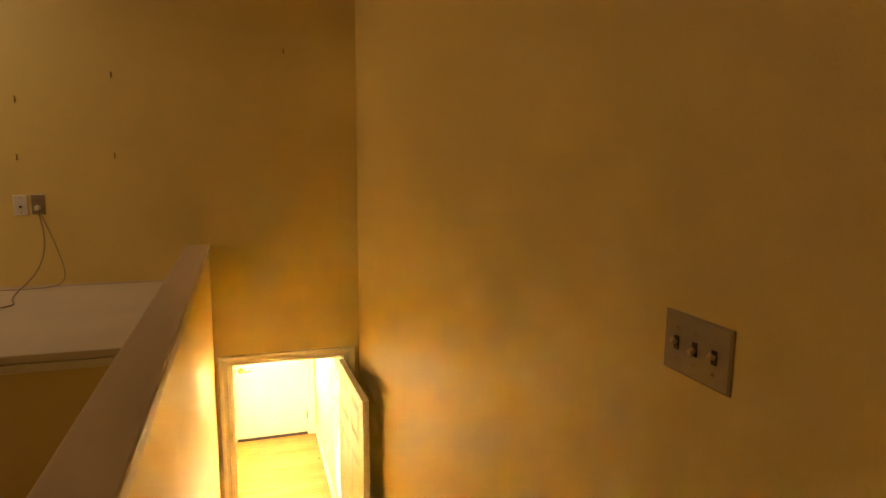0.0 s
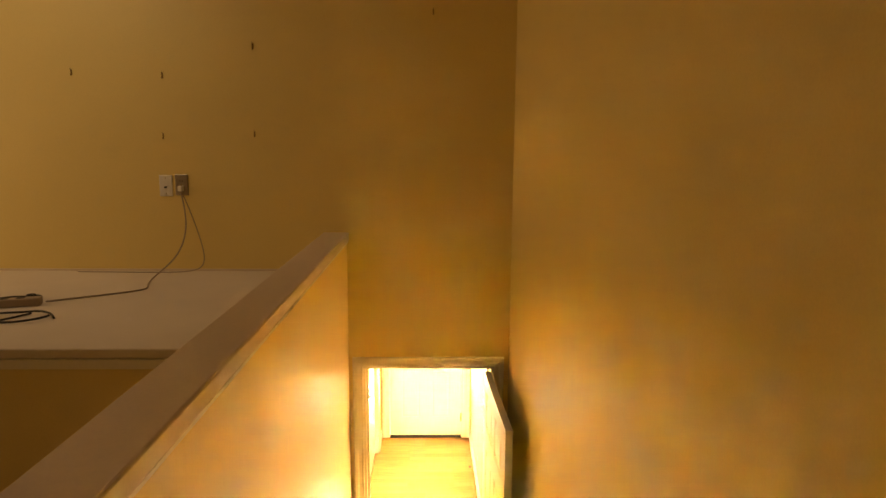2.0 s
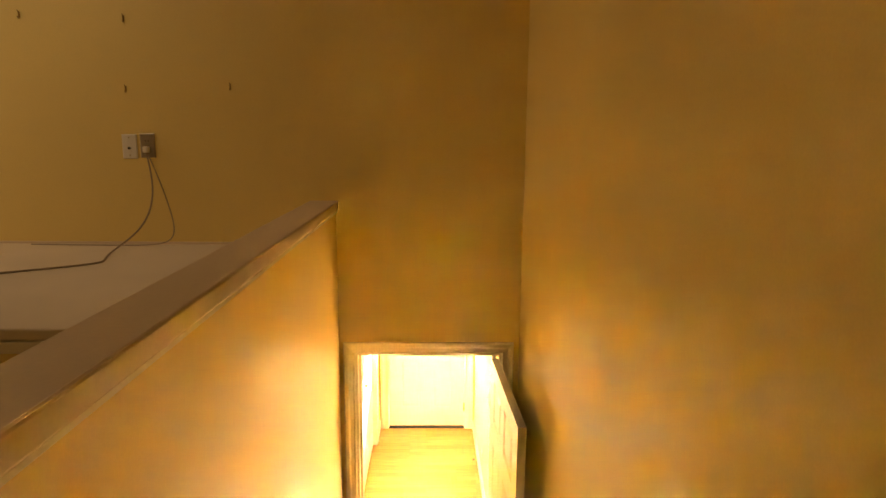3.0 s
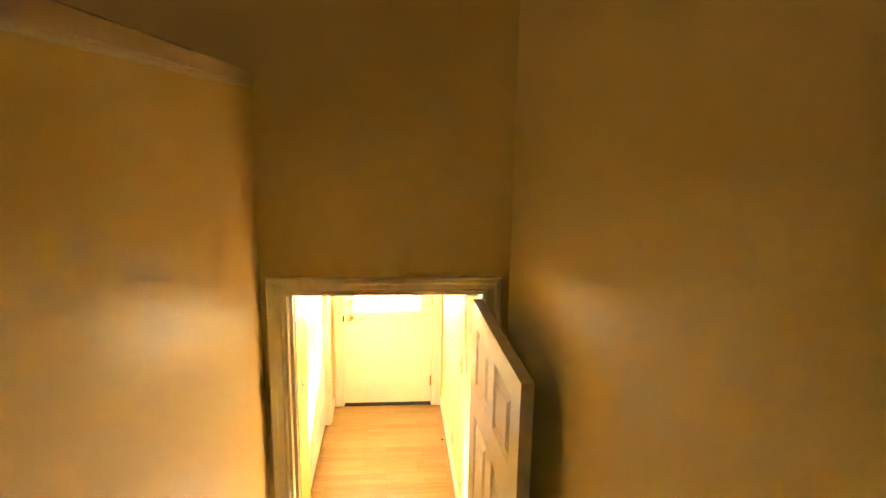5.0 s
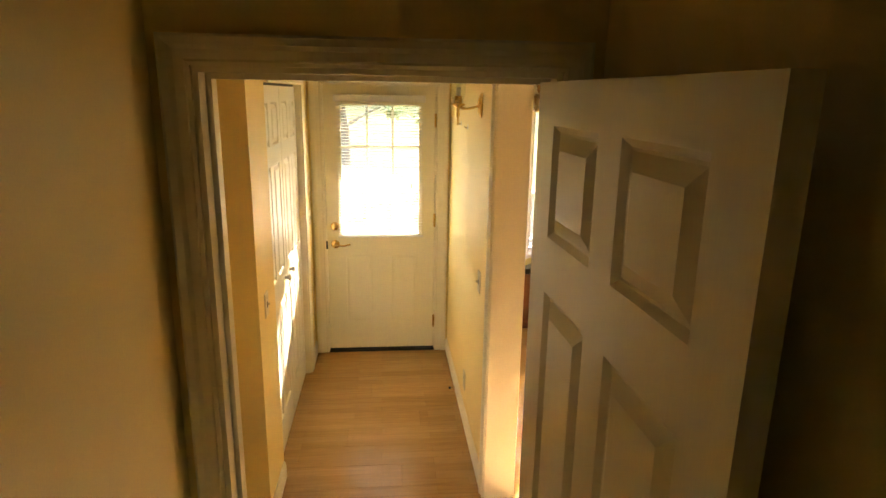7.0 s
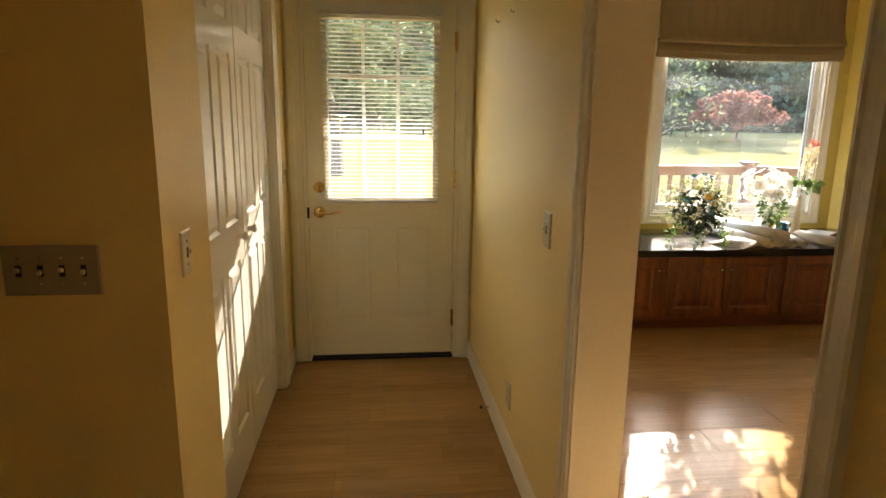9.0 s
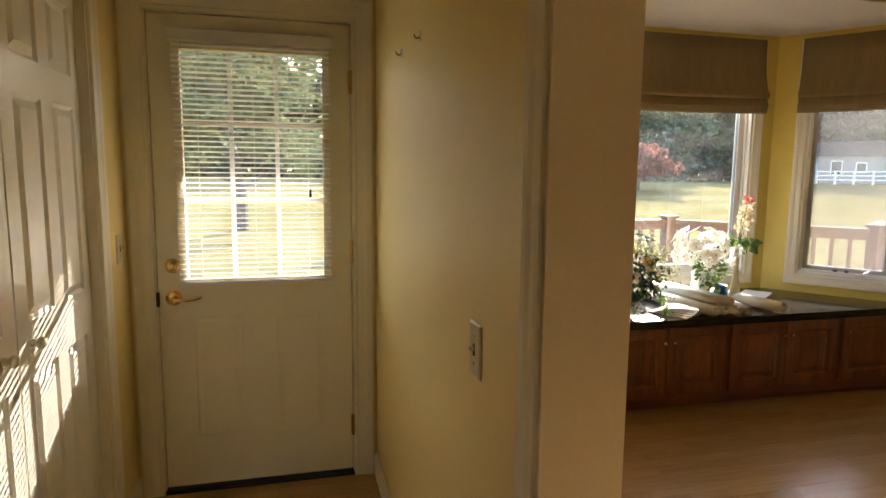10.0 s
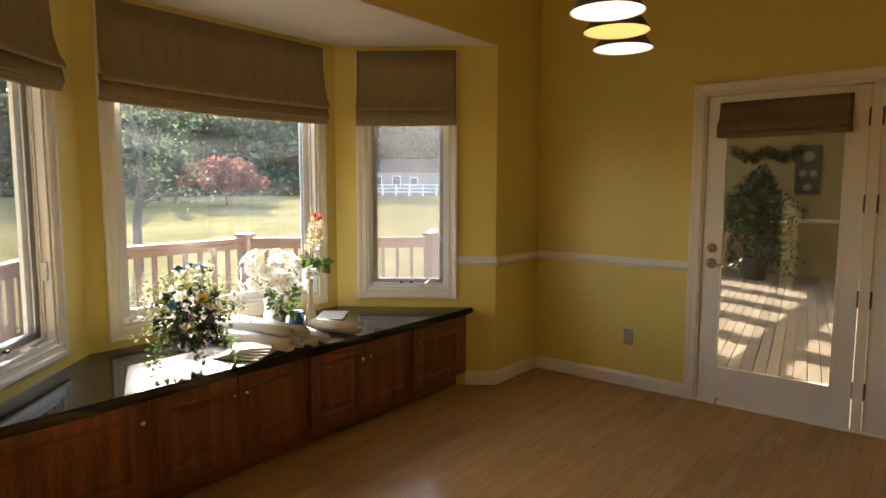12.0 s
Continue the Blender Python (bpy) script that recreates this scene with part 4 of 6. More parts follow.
# ---- porch doors in the right-hand wall ----
def porch_door(name, y0, y1, label, shade, fittings):
    d = tagged(thing(name, label, "door"), kind="structure")
    m = Matrix.Translation((4.885, y0, 0.012)) @ Matrix.Rotation(radians(-90), 4, "Z")
    w = y0 - y1
    st = bmesh.new()
    for c in ((0, 0.112, 0, 2.0), (w - 0.112, w, 0, 2.0), (0.112, w - 0.112, 0, 0.235), (0.112, w - 0.112, 1.90, 2.0)):
        cuboid(st, c[0], c[1], 0, 0.044, c[2], c[3], m)
    part("slab", st, M["door"], d)
    bd = bmesh.new()
    for c in ((0.098, 0.114, 0.222, 1.914), (w - 0.114, w - 0.098, 0.222, 1.914), (0.114, w - 0.114, 0.222, 0.238), (0.114, w - 0.114, 1.898, 1.914)):
        cuboid(bd, c[0], c[1], -0.008, 0.0, c[2], c[3], m)
    part("glass_bead", bd, M["door"], d)
    p = part("pane", block(0.112, w - 0.112, 0.020, 0.024, 0.235, 1.90, m=m), M["glass_porch"], d)
    p.visible_shadow = False
    if fittings:
        lever(d, m @ Matrix.Translation((0.055, 0, 0.925)), M["bronze"])
        deadbolt(d, m @ Matrix.Translation((0.055, 0, 1.025)), M["bronze"])
    for z in (1.82, 1.33, 0.78, 0.24):
        hinge(d, w if fittings else 0.0, -0.001, z, M["dark_toggle"], m, 0.007)
    return d, m, w


pd, pm, pw = porch_door("door_4", -1.062, -1.928, "white glazed porch door with a small brown shade", True, True)
casing_set(pd, Matrix.Translation((4.87, -1.045, 0)) @ Matrix.Rotation(radians(-90), 4, "Z"), 1.835, 0, 2.03, 0.068)
for c in ((-1.045, -1.058, 0.012, 2.016), (-1.932, -1.984, 0.012, 2.016), (-2.867, -2.88, 0.012, 2.016), (-1.045, -2.88, 2.016, 2.03)):
    part("jamb", block(4.872, 5.005, c[1], c[0], c[2], c[3]), M["trim"], pd)
part("threshold", block(4.865, 5.02, -2.88, -1.045, 0.0, 0.011), M["trim"], pd)
porch_door("door_5", -1.988, -2.863, "white glazed porch door beside its twin", False, False)
roman_shade(pm @ Matrix.Translation((0.075, 0, 0)), 0.71, 1.735, 1.955, "small brown roman shade on the porch door", M["shade_door"], 0.004, 3, 4, 0.006)
tube("door_stop", [(4.862, -1.20, 0.05), (4.83, -1.20, 0.052), (4.80, -1.20, 0.035), (4.795, -1.20, 0.012)], 0.005, M["bronze"])
tagged(bpy.data.objects["door_stop"], "small curved brass stop at the porch door", "door stop")


# ---- small fixtures ----
def plate(m, gangs, kind, mat, label, category):
    """A wall plate: local x along the wall, z up, -y into the room."""
    th = thing("switch_plate" if kind == "switch" else "outlet", label, category, m)
    w = 0.070 + 0.046 * (gangs - 1)
    bm = bmesh.new()
    prof = ((0.0, 0.0), (0.0, -0.003), (0.004, -0.006))
    rings = []
    for inset, y in prof:
        rings.append([bm.verts.new(c) for c in ((-w / 2 + inset, y, -0.0575 + inset), (w / 2 - inset, y, -0.0575 + inset),
                                                (w / 2 - inset, y, 0.0575 - inset), (-w / 2 + inset, y, 0.0575 - inset))])
    for a, b in zip(rings, rings[1:]):
        for i in range(4):
            bm.faces.new((a[i], a[(i + 1) % 4], b[(i + 1) % 4], b[i]))
    bm.faces.new(rings[-1])
    part("cover", bm, mat, th)
    for g in range(gangs):
        x = (g - (gangs - 1) / 2) * 0.046
        screws = ((x, 0.030), (x, -0.030)) if kind == "switch" else ((x, 0.0),)
        if kind == "jack":
            screws = ((x, 0.042), (x, -0.042))
        for sx, sz in screws:
            bs = bmesh.new()
            lathe(bs, [(0.0035, 0), (0.003, 0.0012), (0, 0.0014)], 10, Matrix.Translation((sx, -0.006, sz)) @ Matrix.Rotation(radians(90), 4, "X"))
            part("screw", bs, M["chrome"], th)
        if kind == "switch":
            part("slot", block(x - 0.006, x + 0.006, -0.0072, -0.0055, -0.013, 0.013), M["dark"], th)
            tog = Matrix.Translation((x, -0.007, 0)) @ Matrix.Rotation(radians(-28 if (g % 2 == 0) else 28), 4, "X")
            part("toggle", block(-0.004, 0.004, -0.012, 0.0, -0.0045, 0.0045, 0.0012, m=tog), M["plate_ivory"] if mat == M["plate_grey"] else mat, th)
        elif kind == "outlet":
            for sz in (0.020, -0.020):
                bf = bmesh.new()
                lathe(bf, [(0.0165, 0.0), (0.0160, 0.0018), (0, 0.0019)], 20, Matrix.Translation((x, -0.0058, sz)) @ Matrix.Rotation(radians(90), 4, "X"))
                fc = part("socket", bf, mat, th)
                for ox in (-0.0065, 0.0065):
                    part("slot", block(x + ox - 0.001, x + ox + 0.001, -0.0083, -0.0076, sz - 0.003, sz + 0.005), M["dark"], fc)
        else:
            bf = bmesh.new()
            lathe(bf, [(0.006, 0), (0.006, 0.009), (0.003, 0.010), (0, 0.010)], 12, Matrix.Translation((x, -0.006, -0.008)) @ Matrix.Rotation(radians(90), 4, "X"))
            part("jack", bf, M["dark"], th)
    return th


FACE_W, FACE_E = Matrix.Rotation(radians(-90), 4, "Z"), Matrix.Rotation(radians(90), 4, "Z")
plate(Matrix.Translation((0.49, -6.433, 3.06)) @ FACE_W @ Matrix.Diagonal((0.95, 1, 0.9, 1)), 3, "switch", M["plate_grey"], "triple toggle switch plate in tarnished metal", "light switch")
plate(Matrix.Translation((-0.757, -1.985, 1.04)), 4, "switch", M["plate_grey"], "four-toggle metal switch plate on a shaded wall", "light switch")
plate(Matrix.Translation((-0.515, -1.83, 1.045)) @ FACE_E, 1, "switch", M["plate_ivory"], "single toggle switch beside the closet", "light switch")
plate(Matrix.Translation((0.515, -1.535, 1.045)) @ FACE_W, 1, "switch", M["plate_ivory"], "single toggle switch on the hall wall", "light switch")
plate(Matrix.Translation((0.515, -1.075, 0.262)) @ FACE_W, 1, "outlet", M["plate_ivory"], "ivory outlet low on the hall wall", "outlet")
plate(Matrix.Translation((4.87, -0.58, 0.36)) @ FACE_W, 1, "outlet", M["plate_grey"], "dull outlet low on the yellow wall", "outlet")
plate(Matrix.Translation((-1.412, SY, 3.074)), 1, "jack", M["plate_white"], "white cable jack plate above the ledge", "wall plate")
plate(Matrix.Translation((-1.327, SY, 3.079)), 1, "outlet", M["plate_grey"], "grey outlet with a plug in it", "outlet")
plug = thing("extension_lead", "white cord plugged in and trailing over the ledge", "cord")
part("plug", block(-1.338, -1.312, SY - 0.040, SY - 0.009, 3.045, 3.075, 0.006), M["plate_white"], plug)
tube("cord", [(-1.325, SY - 0.03, 3.047), (-1.30, SY - 0.04, 2.95), (-1.29, SY - 0.05, 2.82), (-1.34, SY - 0.10, 2.68), (-1.42, SY - 0.25, 2.605), (-1.36, SY - 0.42, 2.604),
              (-1.33, SY - 0.47, 2.604), (-1.42, SY - 0.56, 2.604), (-1.55, SY - 0.64, 2.604), (-1.66, SY - 0.73, 2.606)], 0.0040, M["cable_white"], plug)
tube("cord", [(-1.320, SY - 0.03, 3.047), (-1.27, SY - 0.03, 2.92), (-1.22, SY - 0.03, 2.75), (-1.19, SY - 0.06, 2.607), (-1.4, SY - 0.07, 2.604),
              (-1.7, SY - 0.06, 2.604), (-1.9, SY - 0.05, 2.604)], 0.0028, M["cable_white"], plug)
strip_m = Matrix.Translation((-1.83, -4.04, 2.601)) @ Matrix.Rotation(radians(17), 4, "Z")
ps = thing("power_strip", "pale plastic power strip lying on the ledge", "power strip")
part("housing", block(-0.20, 0.18, -0.025, 0.025, 0, 0.035, 0.006, m=strip_m), M["cable_white"], ps)
for i in range(5):
    part("socket", block(-0.15 + 0.060 * i, -0.12 + 0.060 * i, -0.014, 0.014, 0.034, 0.037, 0.001, m=strip_m), M["dark"], ps)
bc = thing("black_cables", "tangle of thin black cables on the ledge", "cables")
rc = random.Random(5)
for k, (cx, cy, ax, ay) in enumerate(((-1.62, -4.22, 0.17, 0.08), (-1.80, -3.93, 0.13, 0.07), (-1.98, -4.18, 0.16, 0.10))):
    pts = [(cx + ax * math.cos(a * 0.85 + k) * (0.75 + 0.25 * rc.random()), cy + ay * math.sin(a * 0.85 + k), 2.606 + 0.02 * rc.random() * (a % 2)) for a in range(9)]
    tube("cable", pts, 0.0045, M["rubber"], bc)
tube("cable", [(-1.60, -4.15, 2.606), (-1.66, -4.30, 2.606), (-1.85, -4.40, 2.606), (-1.95, -4.52, 2.61), (-1.97, -4.605, 2.60), (-1.95, -4.60, 2.4), (-1.9, -4.62, 2.1),
               (-1.92, -4.8, 1.987)], 0.004, M["rubber"], bc)
part("ferrite", block(-1.78, -1.75, -3.90, -3.875, 2.601, 2.625, 0.004), M["rubber"], bc)
rt = thing("router", "small black electronics box standing on the ledge", "electronics", Matrix.Translation((-2.06, -3.98, 2.601)))
part("case", block(-0.10, 0.10, -0.035, 0.035, 0.0, 0.21, 0.012), M["rubber"], rt)
part("foot", block(-0.12, 0.12, -0.06, 0.06, 0.0, 0.014, 0.005), M["rubber"], rt)
for x, z in ((0.045, 4.0), (-0.912, 3.815), (-1.41, 3.344), (-0.92, 3.358), (-1.87, 3.672), (-1.395, 3.66)):
    hk = thing("picture_hook", "small dark picture hook nailed in the wall", "hook", Matrix.Translation((x, SY, z)), group="picture hooks")
    part("strap", block(-0.004, 0.004, -0.0025, 0.0, -0.016, 0.012, 0.001), M["bronze"], hk)
    bm = bmesh.new()
    rod(bm, (0, -0.012, 0.016), (0, 0.0, 0.004), 0.0018)
    part("nail", bm, M["bronze"], hk)
    tube("bend", [(0, -0.002, -0.014), (0, -0.006, -0.021), (0, -0.011, -0.018), (0, -0.012, -0.010)], 0.0022, M["bronze"], hk)
for y, z in ((-0.947, 1.804), (-0.638, 1.812)):
    hk = thing("wall_hook", "tiny white hook on the hall wall", "hook", Matrix.Translation((0.515, y, z)) @ FACE_W, group="hall hooks")
    part("base", block(-0.007, 0.007, -0.003, 0, -0.014, 0.014, 0.001), M["plate_white"], hk)
    tube("prong", [(0, -0.003, -0.002), (0, -0.012, -0.010), (0, -0.018, -0.006), (0, -0.019, 0.004)], 0.0025, M["bronze"], hk)

plate(Matrix.Translation((-0.515, -0.125, 1.105)) @ FACE_E, 1, "switch", M["plate_ivory"], "single toggle switch beside the back door", "light switch")
hs_ = thing("baseboard_stop", "small dark door stop low on the hall baseboard", "door stop", Matrix.Translation((0.500, -0.715, 0.026)) @ FACE_W)
bm = bmesh.new()
rod(bm, (0, 0.002, 0), (0, -0.030, 0), 0.004)
part("shank", bm, M["bronze"], hs_)
bm = bmesh.new()
rod(bm, (0, -0.030, 0), (0, -0.042, 0), 0.008, 0.007, 12)
part("rubber_tip", bm, M["rubber"], hs_)

# candle sconce
sc = thing("wall_sconce", "brass wall sconce with a clear glass chimney", "wall lamp", Matrix.Translation((0.515, -1.44, 1.935)) @ FACE_W)
bm = bmesh.new()
lathe(bm, [(0.0, 0.022), (0.020, 0.020), (0.034, 0.012), (0.042, 0.004), (0.042, 0)], 28, Matrix.Diagonal((0.85, 1, 1.45, 1)) @ Matrix.Rotation(radians(90), 4, "X"))
part("backplate", bm, M["brass"], sc, smooth=True)
tube("arm", [(0, -0.015, 0), (0, -0.06, -0.02), (0, -0.095, -0.024), (0, -0.12, 0.0)], 0.006, M["brass"], sc)
bm = bmesh.new()
lathe(bm, [(0.0, -0.10), (0.004, -0.095), (0.005, -0.06), (0.010, -0.045), (0.006, -0.03), (0.010, -0.01), (0.034, 0.0), (0.036, 0.006), (0.020, 0.010), (0.017, 0.040),
           (0.020, 0.044), (0.0, 0.046)], 24, Matrix.Translation((0, -0.12, 0.0)))
part("cup", bm, M["brass"], sc, smooth=True)
bm = bmesh.new()
lathe(bm, [(0.011, 0.045), (0.011, 0.085), (0.0, 0.087)], 16, Matrix.Translation((0, -0.12, 0)))
part("candle", bm, M["plate_white"], sc)
bm = bmesh.new()
lathe(bm, [(0.008, 0.087), (0.014, 0.105), (0.012, 0.125), (0.003, 0.145), (0, 0.147)], 16, Matrix.Translation((0, -0.12, 0)))
part("bulb", bm, M["clear"], sc, smooth=True)
bm = bmesh.new()
lathe(bm, [(0.022, 0.012), (0.034, 0.05), (0.036, 0.09), (0.044, 0.15), (0.055, 0.19)], 28, Matrix.Translation((0, -0.12, 0)))
g = part("chimney", bm, M["clear"], sc, "clear flared glass chimney", smooth=True)
g.visible_shadow = False

# three-shade pendant
pend = thing("pendant_lamp", "three-shade pendant lamp, its conical shades lit", "pendant lamp")
spots = ((2.937, -1.221, 2.092), (3.270, -1.116, 2.100), (3.590, -1.012, 2.097))
part("canopy", block(3.10, 3.42, -1.15, -1.08, 2.920, 2.9495, 0.008), M["lamp_out"], pend)
bar = bmesh.new()
rod(bar, (2.90, -1.232, 2.50), (3.63, -1.0, 2.50), 0.010)
part("bar", bar, M["lamp_out"], pend)
for x in (3.16, 3.36):
    bm = bmesh.new()
    rod(bm, (x, -1.232 + (x - 2.90) * 0.318, 2.505), (x, -1.232 + (x - 2.90) * 0.318, 2.922), 0.006)
    part("stem", bm, M["lamp_out"], pend)
for k, (x, y, z) in enumerate(spots):
    bm = bmesh.new()
    T = Matrix.Translation((x, y, z))
    lathe(bm, [(0.142, 0.0), (0.140, 0.004), (0.060, 0.120), (0.032, 0.130), (0.030, 0.17), (0.0, 0.175)], 40, T)
    sh = part("shade", bm, M["lamp_out"], pend, "dark conical shade", smooth=True)
    bm = bmesh.new()
    lathe(bm, [(0.138, 0.003), (0.058, 0.116), (0.0, 0.118)], 40, T)
    part("shade_lining", bm, M["lamp_in_warm"] if k == 1 else M["lamp_in"], sh, "glowing inside of the shade", smooth=True)
    bm = bmesh.new()
    lathe(bm, [(0.0, 0.045), (0.020, 0.055), (0.030, 0.080), (0.022, 0.105), (0.014, 0.117)], 20, T)
    part("bulb", bm, M["bulb"], sh, smooth=True)
    bm = bmesh.new()
    rod(bm, (x, y, z + 0.17), (x, y, 2.495), 0.005)
    part("rod", bm, M["lamp_out"], pend)


# ---- things on the window seat ----
def leaf_quads(bm, centre, n, spread, size, rng, droop=0.0, squash=1.0):
    c = Vector(centre)
    for _ in range(n):
        d = Vector((rng.gauss(0, 1), rng.gauss(0, 1), rng.gauss(0, 1))).normalized()
        r = spread * (0.35 + 0.65 * rng.random() ** 0.5)
        p = c + Vector((d.x * r, d.y * r, d.z * r * squash - droop * r))
        s = size * (0.6 + 0.8 * rng.random())
        u = (d + Vector((rng.gauss(0, .6), rng.gauss(0, .6), rng.gauss(0, .6)))).normalized()
        v = u.cross(Vector((rng.gauss(0, 1), rng.gauss(0, 1), rng.gauss(0, 1)))).normalized()
        w = u.cross(v)
        a = bm.verts.new(p)
        b = bm.verts.new(p + u * s * 0.5 + v * s * 0.36 + w * s * 0.08)
        e = bm.verts.new(p + u * s)
        f = bm.verts.new(p + u * s * 0.5 - v * s * 0.36 + w * s * 0.08)
        bm.faces.new((a, b, e))
        bm.faces.new((a, e, f))


def flower(parent, p, axis, size, petals, mat, heart, rng, rows=1):
    p, axis = Vector(p), Vector(axis).normalized()
    t = axis.orthogonal().normalized()
    bm = bmesh.new()
    for row in range(rows):
        for k in range(petals):
            a = 2 * math.pi * (k + 0.5 * row) / petals + rng.uniform(-.12, .12)
            d = (Matrix.Rotation(a, 3, axis) @ t)
            s = axis.cross(d)
            lift = 0.15 + 0.5 * row + rng.uniform(-0.12, 0.2)
            ln = size * (1 - 0.28 * row) * rng.uniform(0.85, 1.1)
            wd = ln * 2.4 / petals
            q = [p + d * ln * 0.12, p + d * ln * 0.6 + s * wd + axis * ln * lift * 0.6, p + d * ln + axis * ln * lift * 0.7, p + d * ln * 0.6 - s * wd + axis * ln * lift * 0.6]
            vs = [bm.verts.new(c) for c in q]
            bm.faces.new(vs)
    fl = part("flower", bm, mat, parent)
    if heart:
        bm = bmesh.new()
        m = Matrix.Translation(p + axis * size * 0.06) @ axis.to_track_quat("Z", "Y").to_matrix().to_4x4()
        lathe(bm, [(size * 0.17, 0), (size * 0.14, size * 0.08), (0, size * 0.11)], 10, m)
        part("heart", bm, heart, fl)
    return fl


rng = random.Random(11)
bq = thing("flower_arrangement", "mixed silk flowers with trailing ivy in a glass compote", "flowers")
cx, cy = 2.19, 0.57
bm = bmesh.new()
lathe(bm, [(0.062, 0.571), (0.060, 0.577), (0.020, 0.585), (0.012, 0.605), (0.018, 0.630), (0.060, 0.650), (0.088, 0.690), (0.094, 0.730), (0.090, 0.730), (0.080, 0.692),
           (0.055, 0.658), (0.0, 0.640)], 32, Matrix.Translation((cx, cy, 0)))
part("compote", bm, M["clear"], bq, "clear footed glass bowl", smooth=True)
bm = bmesh.new()
leaf_quads(bm, (cx, cy, 0.80), 420, 0.155, 0.034, rng, squash=0.95)
leaf_quads(bm, (cx, cy - 0.02, 0.735), 90, 0.09, 0.04, rng)
part("foliage", bm, M["leaf_dark"], bq)
bm = bmesh.new()
leaf_quads(bm, (cx, cy, 0.85), 330, 0.215, 0.016, rng, squash=0.9)
for k in range(26):
    d = Vector((rng.gauss(0, 1), rng.gauss(0, 1), rng.gauss(0.35, 0.8))).normalized()
    for q in range(5):
        leaf_quads(bm, Vector((cx, cy, 0.82)) + d * (0.17 + 0.026 * q), 5, 0.016, 0.017, rng)
tagged(part("filler_foliage", bm, M["sprig"], bq), kind="stuff")
bm = bmesh.new()
for k in range(6):
    a = 1.05 * k + rng.uniform(-0.2, 0.2)
    x, y, z = cx + 0.12 * math.cos(a), cy + 0.12 * math.sin(a), 0.73
    for s in range(7):
        leaf_quads(bm, (x, y, max(0.585, z)), 4, 0.02, 0.030, rng)
        x, y, z = x + 0.018 * math.cos(a), y + 0.016 * math.sin(a), z - 0.021
leaf_quads(bm, (cx, cy, 0.85), 300, 0.215, 0.024, rng, squash=0.85)
part("ivy", bm, M["leaf"], bq)
for k in range(78):
    d = Vector((rng.gauss(0, 1), rng.gauss(0, 1), rng.gauss(0.3, 0.8))).normalized()
    p = Vector((cx, cy, 0.82)) + Vector((d.x * 0.205, d.y * 0.18, d.z * 0.185)) * rng.uniform(0.55, 1.2)
    kind = rng.random()
    if kind < 0.74:
        flower(bq, p, d, rng.uniform(0.013, 0.024), 6, M["petal_cream"] if kind < 0.50 else M["petal_white"], None, rng, 2)
    elif kind < 0.84:
        flower(bq, p, d, 0.032, 6, M["petal_white"], M["petal_yellow"], rng, 2)
    elif kind < 0.91:
        flower(bq, p, d, 0.030, 6, M["petal_blue"], None, rng, 2)
    elif kind < 0.97:
        flower(bq, p, d, 0.026, 6, M["petal_yellow"], None, rng, 2)
    else:
        flower(bq, p, d, 0.028, 6, M["petal_teal"], None, rng, 2)
for dx, dz in ((-0.05, 0.205), (0.02, 0.215), (0.07, 0.20)):
    flower(bq, (cx + dx, cy, 0.82 + dz), (dx * 3, -0.3, 1), 0.040, 6, M["petal_teal"], None, rng, 2)

ds = thing("daisy_bouquet", "white daisies in a pale vase in the window", "flowers")
cx, cy = 2.84, 0.72
bm = bmesh.new()
lathe(bm, [(0.045, 0.571), (0.05, 0.60), (0.052, 0.66), (0.042, 0.72), (0.048, 0.77), (0.044, 0.77), (0.036, 0.72), (0, 0.70)], 28, Matrix.Translation((cx - 0.03, cy + 0.06, 0)))
part("vase", bm, M["white_vase"], ds, smooth=True)
bm = bmesh.new()
leaf_quads(bm, (cx + 0.0, cy, 0.78), 150, 0.09, 0.038, rng, squash=1.3)
leaf_quads(bm, (cx - 0.03, cy, 0.88), 120, 0.13, 0.034, rng, squash=0.8)
part("foliage", bm, M["leaf"], ds)
for k in range(70):
    d = Vector((rng.gauss(-0.25, 1), rng.gauss(-0.3, 0.9), rng.gauss(0.35, 0.8))).normalized()
    p = Vector((cx - 0.04, cy, 0.93)) + Vector((d.x * 0.21, d.y * 0.16, d.z * 0.15)) * rng.uniform(0.55, 1.15)
    flower(ds, p, d, rng.uniform(0.040, 0.054), 12, M["petal_white"], M["petal_yellow"], rng, 1)
bj = thing("blue_vase", "small blue glass vase among the flowers", "vase", Matrix.Translation((2.955, 0.735, 0.571)))
bm = bmesh.new()
lathe(bm, [(0.035, 0), (0.048, 0.02), (0.05, 0.06), (0.036, 0.095), (0.04, 0.11), (0.034, 0.108), (0, 0.09)], 28)
part("body", bm, M["blue_glass"], bj, smooth=True)
bv = thing("bud_vase", "slender cream bud vase with one coral flower", "vase")
vx, vy = 3.005, 0.665
bm = bmesh.new()
lathe(bm, [(0.034, 0.571), (0.036, 0.60), (0.030, 0.66), (0.018, 0.74), (0.012, 0.82), (0.013, 0.875), (0.018, 0.885), (0.012, 0.884), (0, 0.87)], 24, Matrix.Translation((vx, vy, 0)))
part("vase", bm, M["cream_vase"], bv, smooth=True)
tube("stem", [(vx, vy, 0.80), (vx + 0.005, vy, 0.95), (vx + 0.03, vy, 1.10), (vx + 0.05, vy, 1.24)], 0.003, M["stem"], bv)
tube("stem", [(vx, vy, 0.80), (vx + 0.0, vy, 0.95), (vx + 0.01, vy, 1.08), (vx + 0.02, vy, 1.18)], 0.002, M["stem"], bv)
bm = bmesh.new()
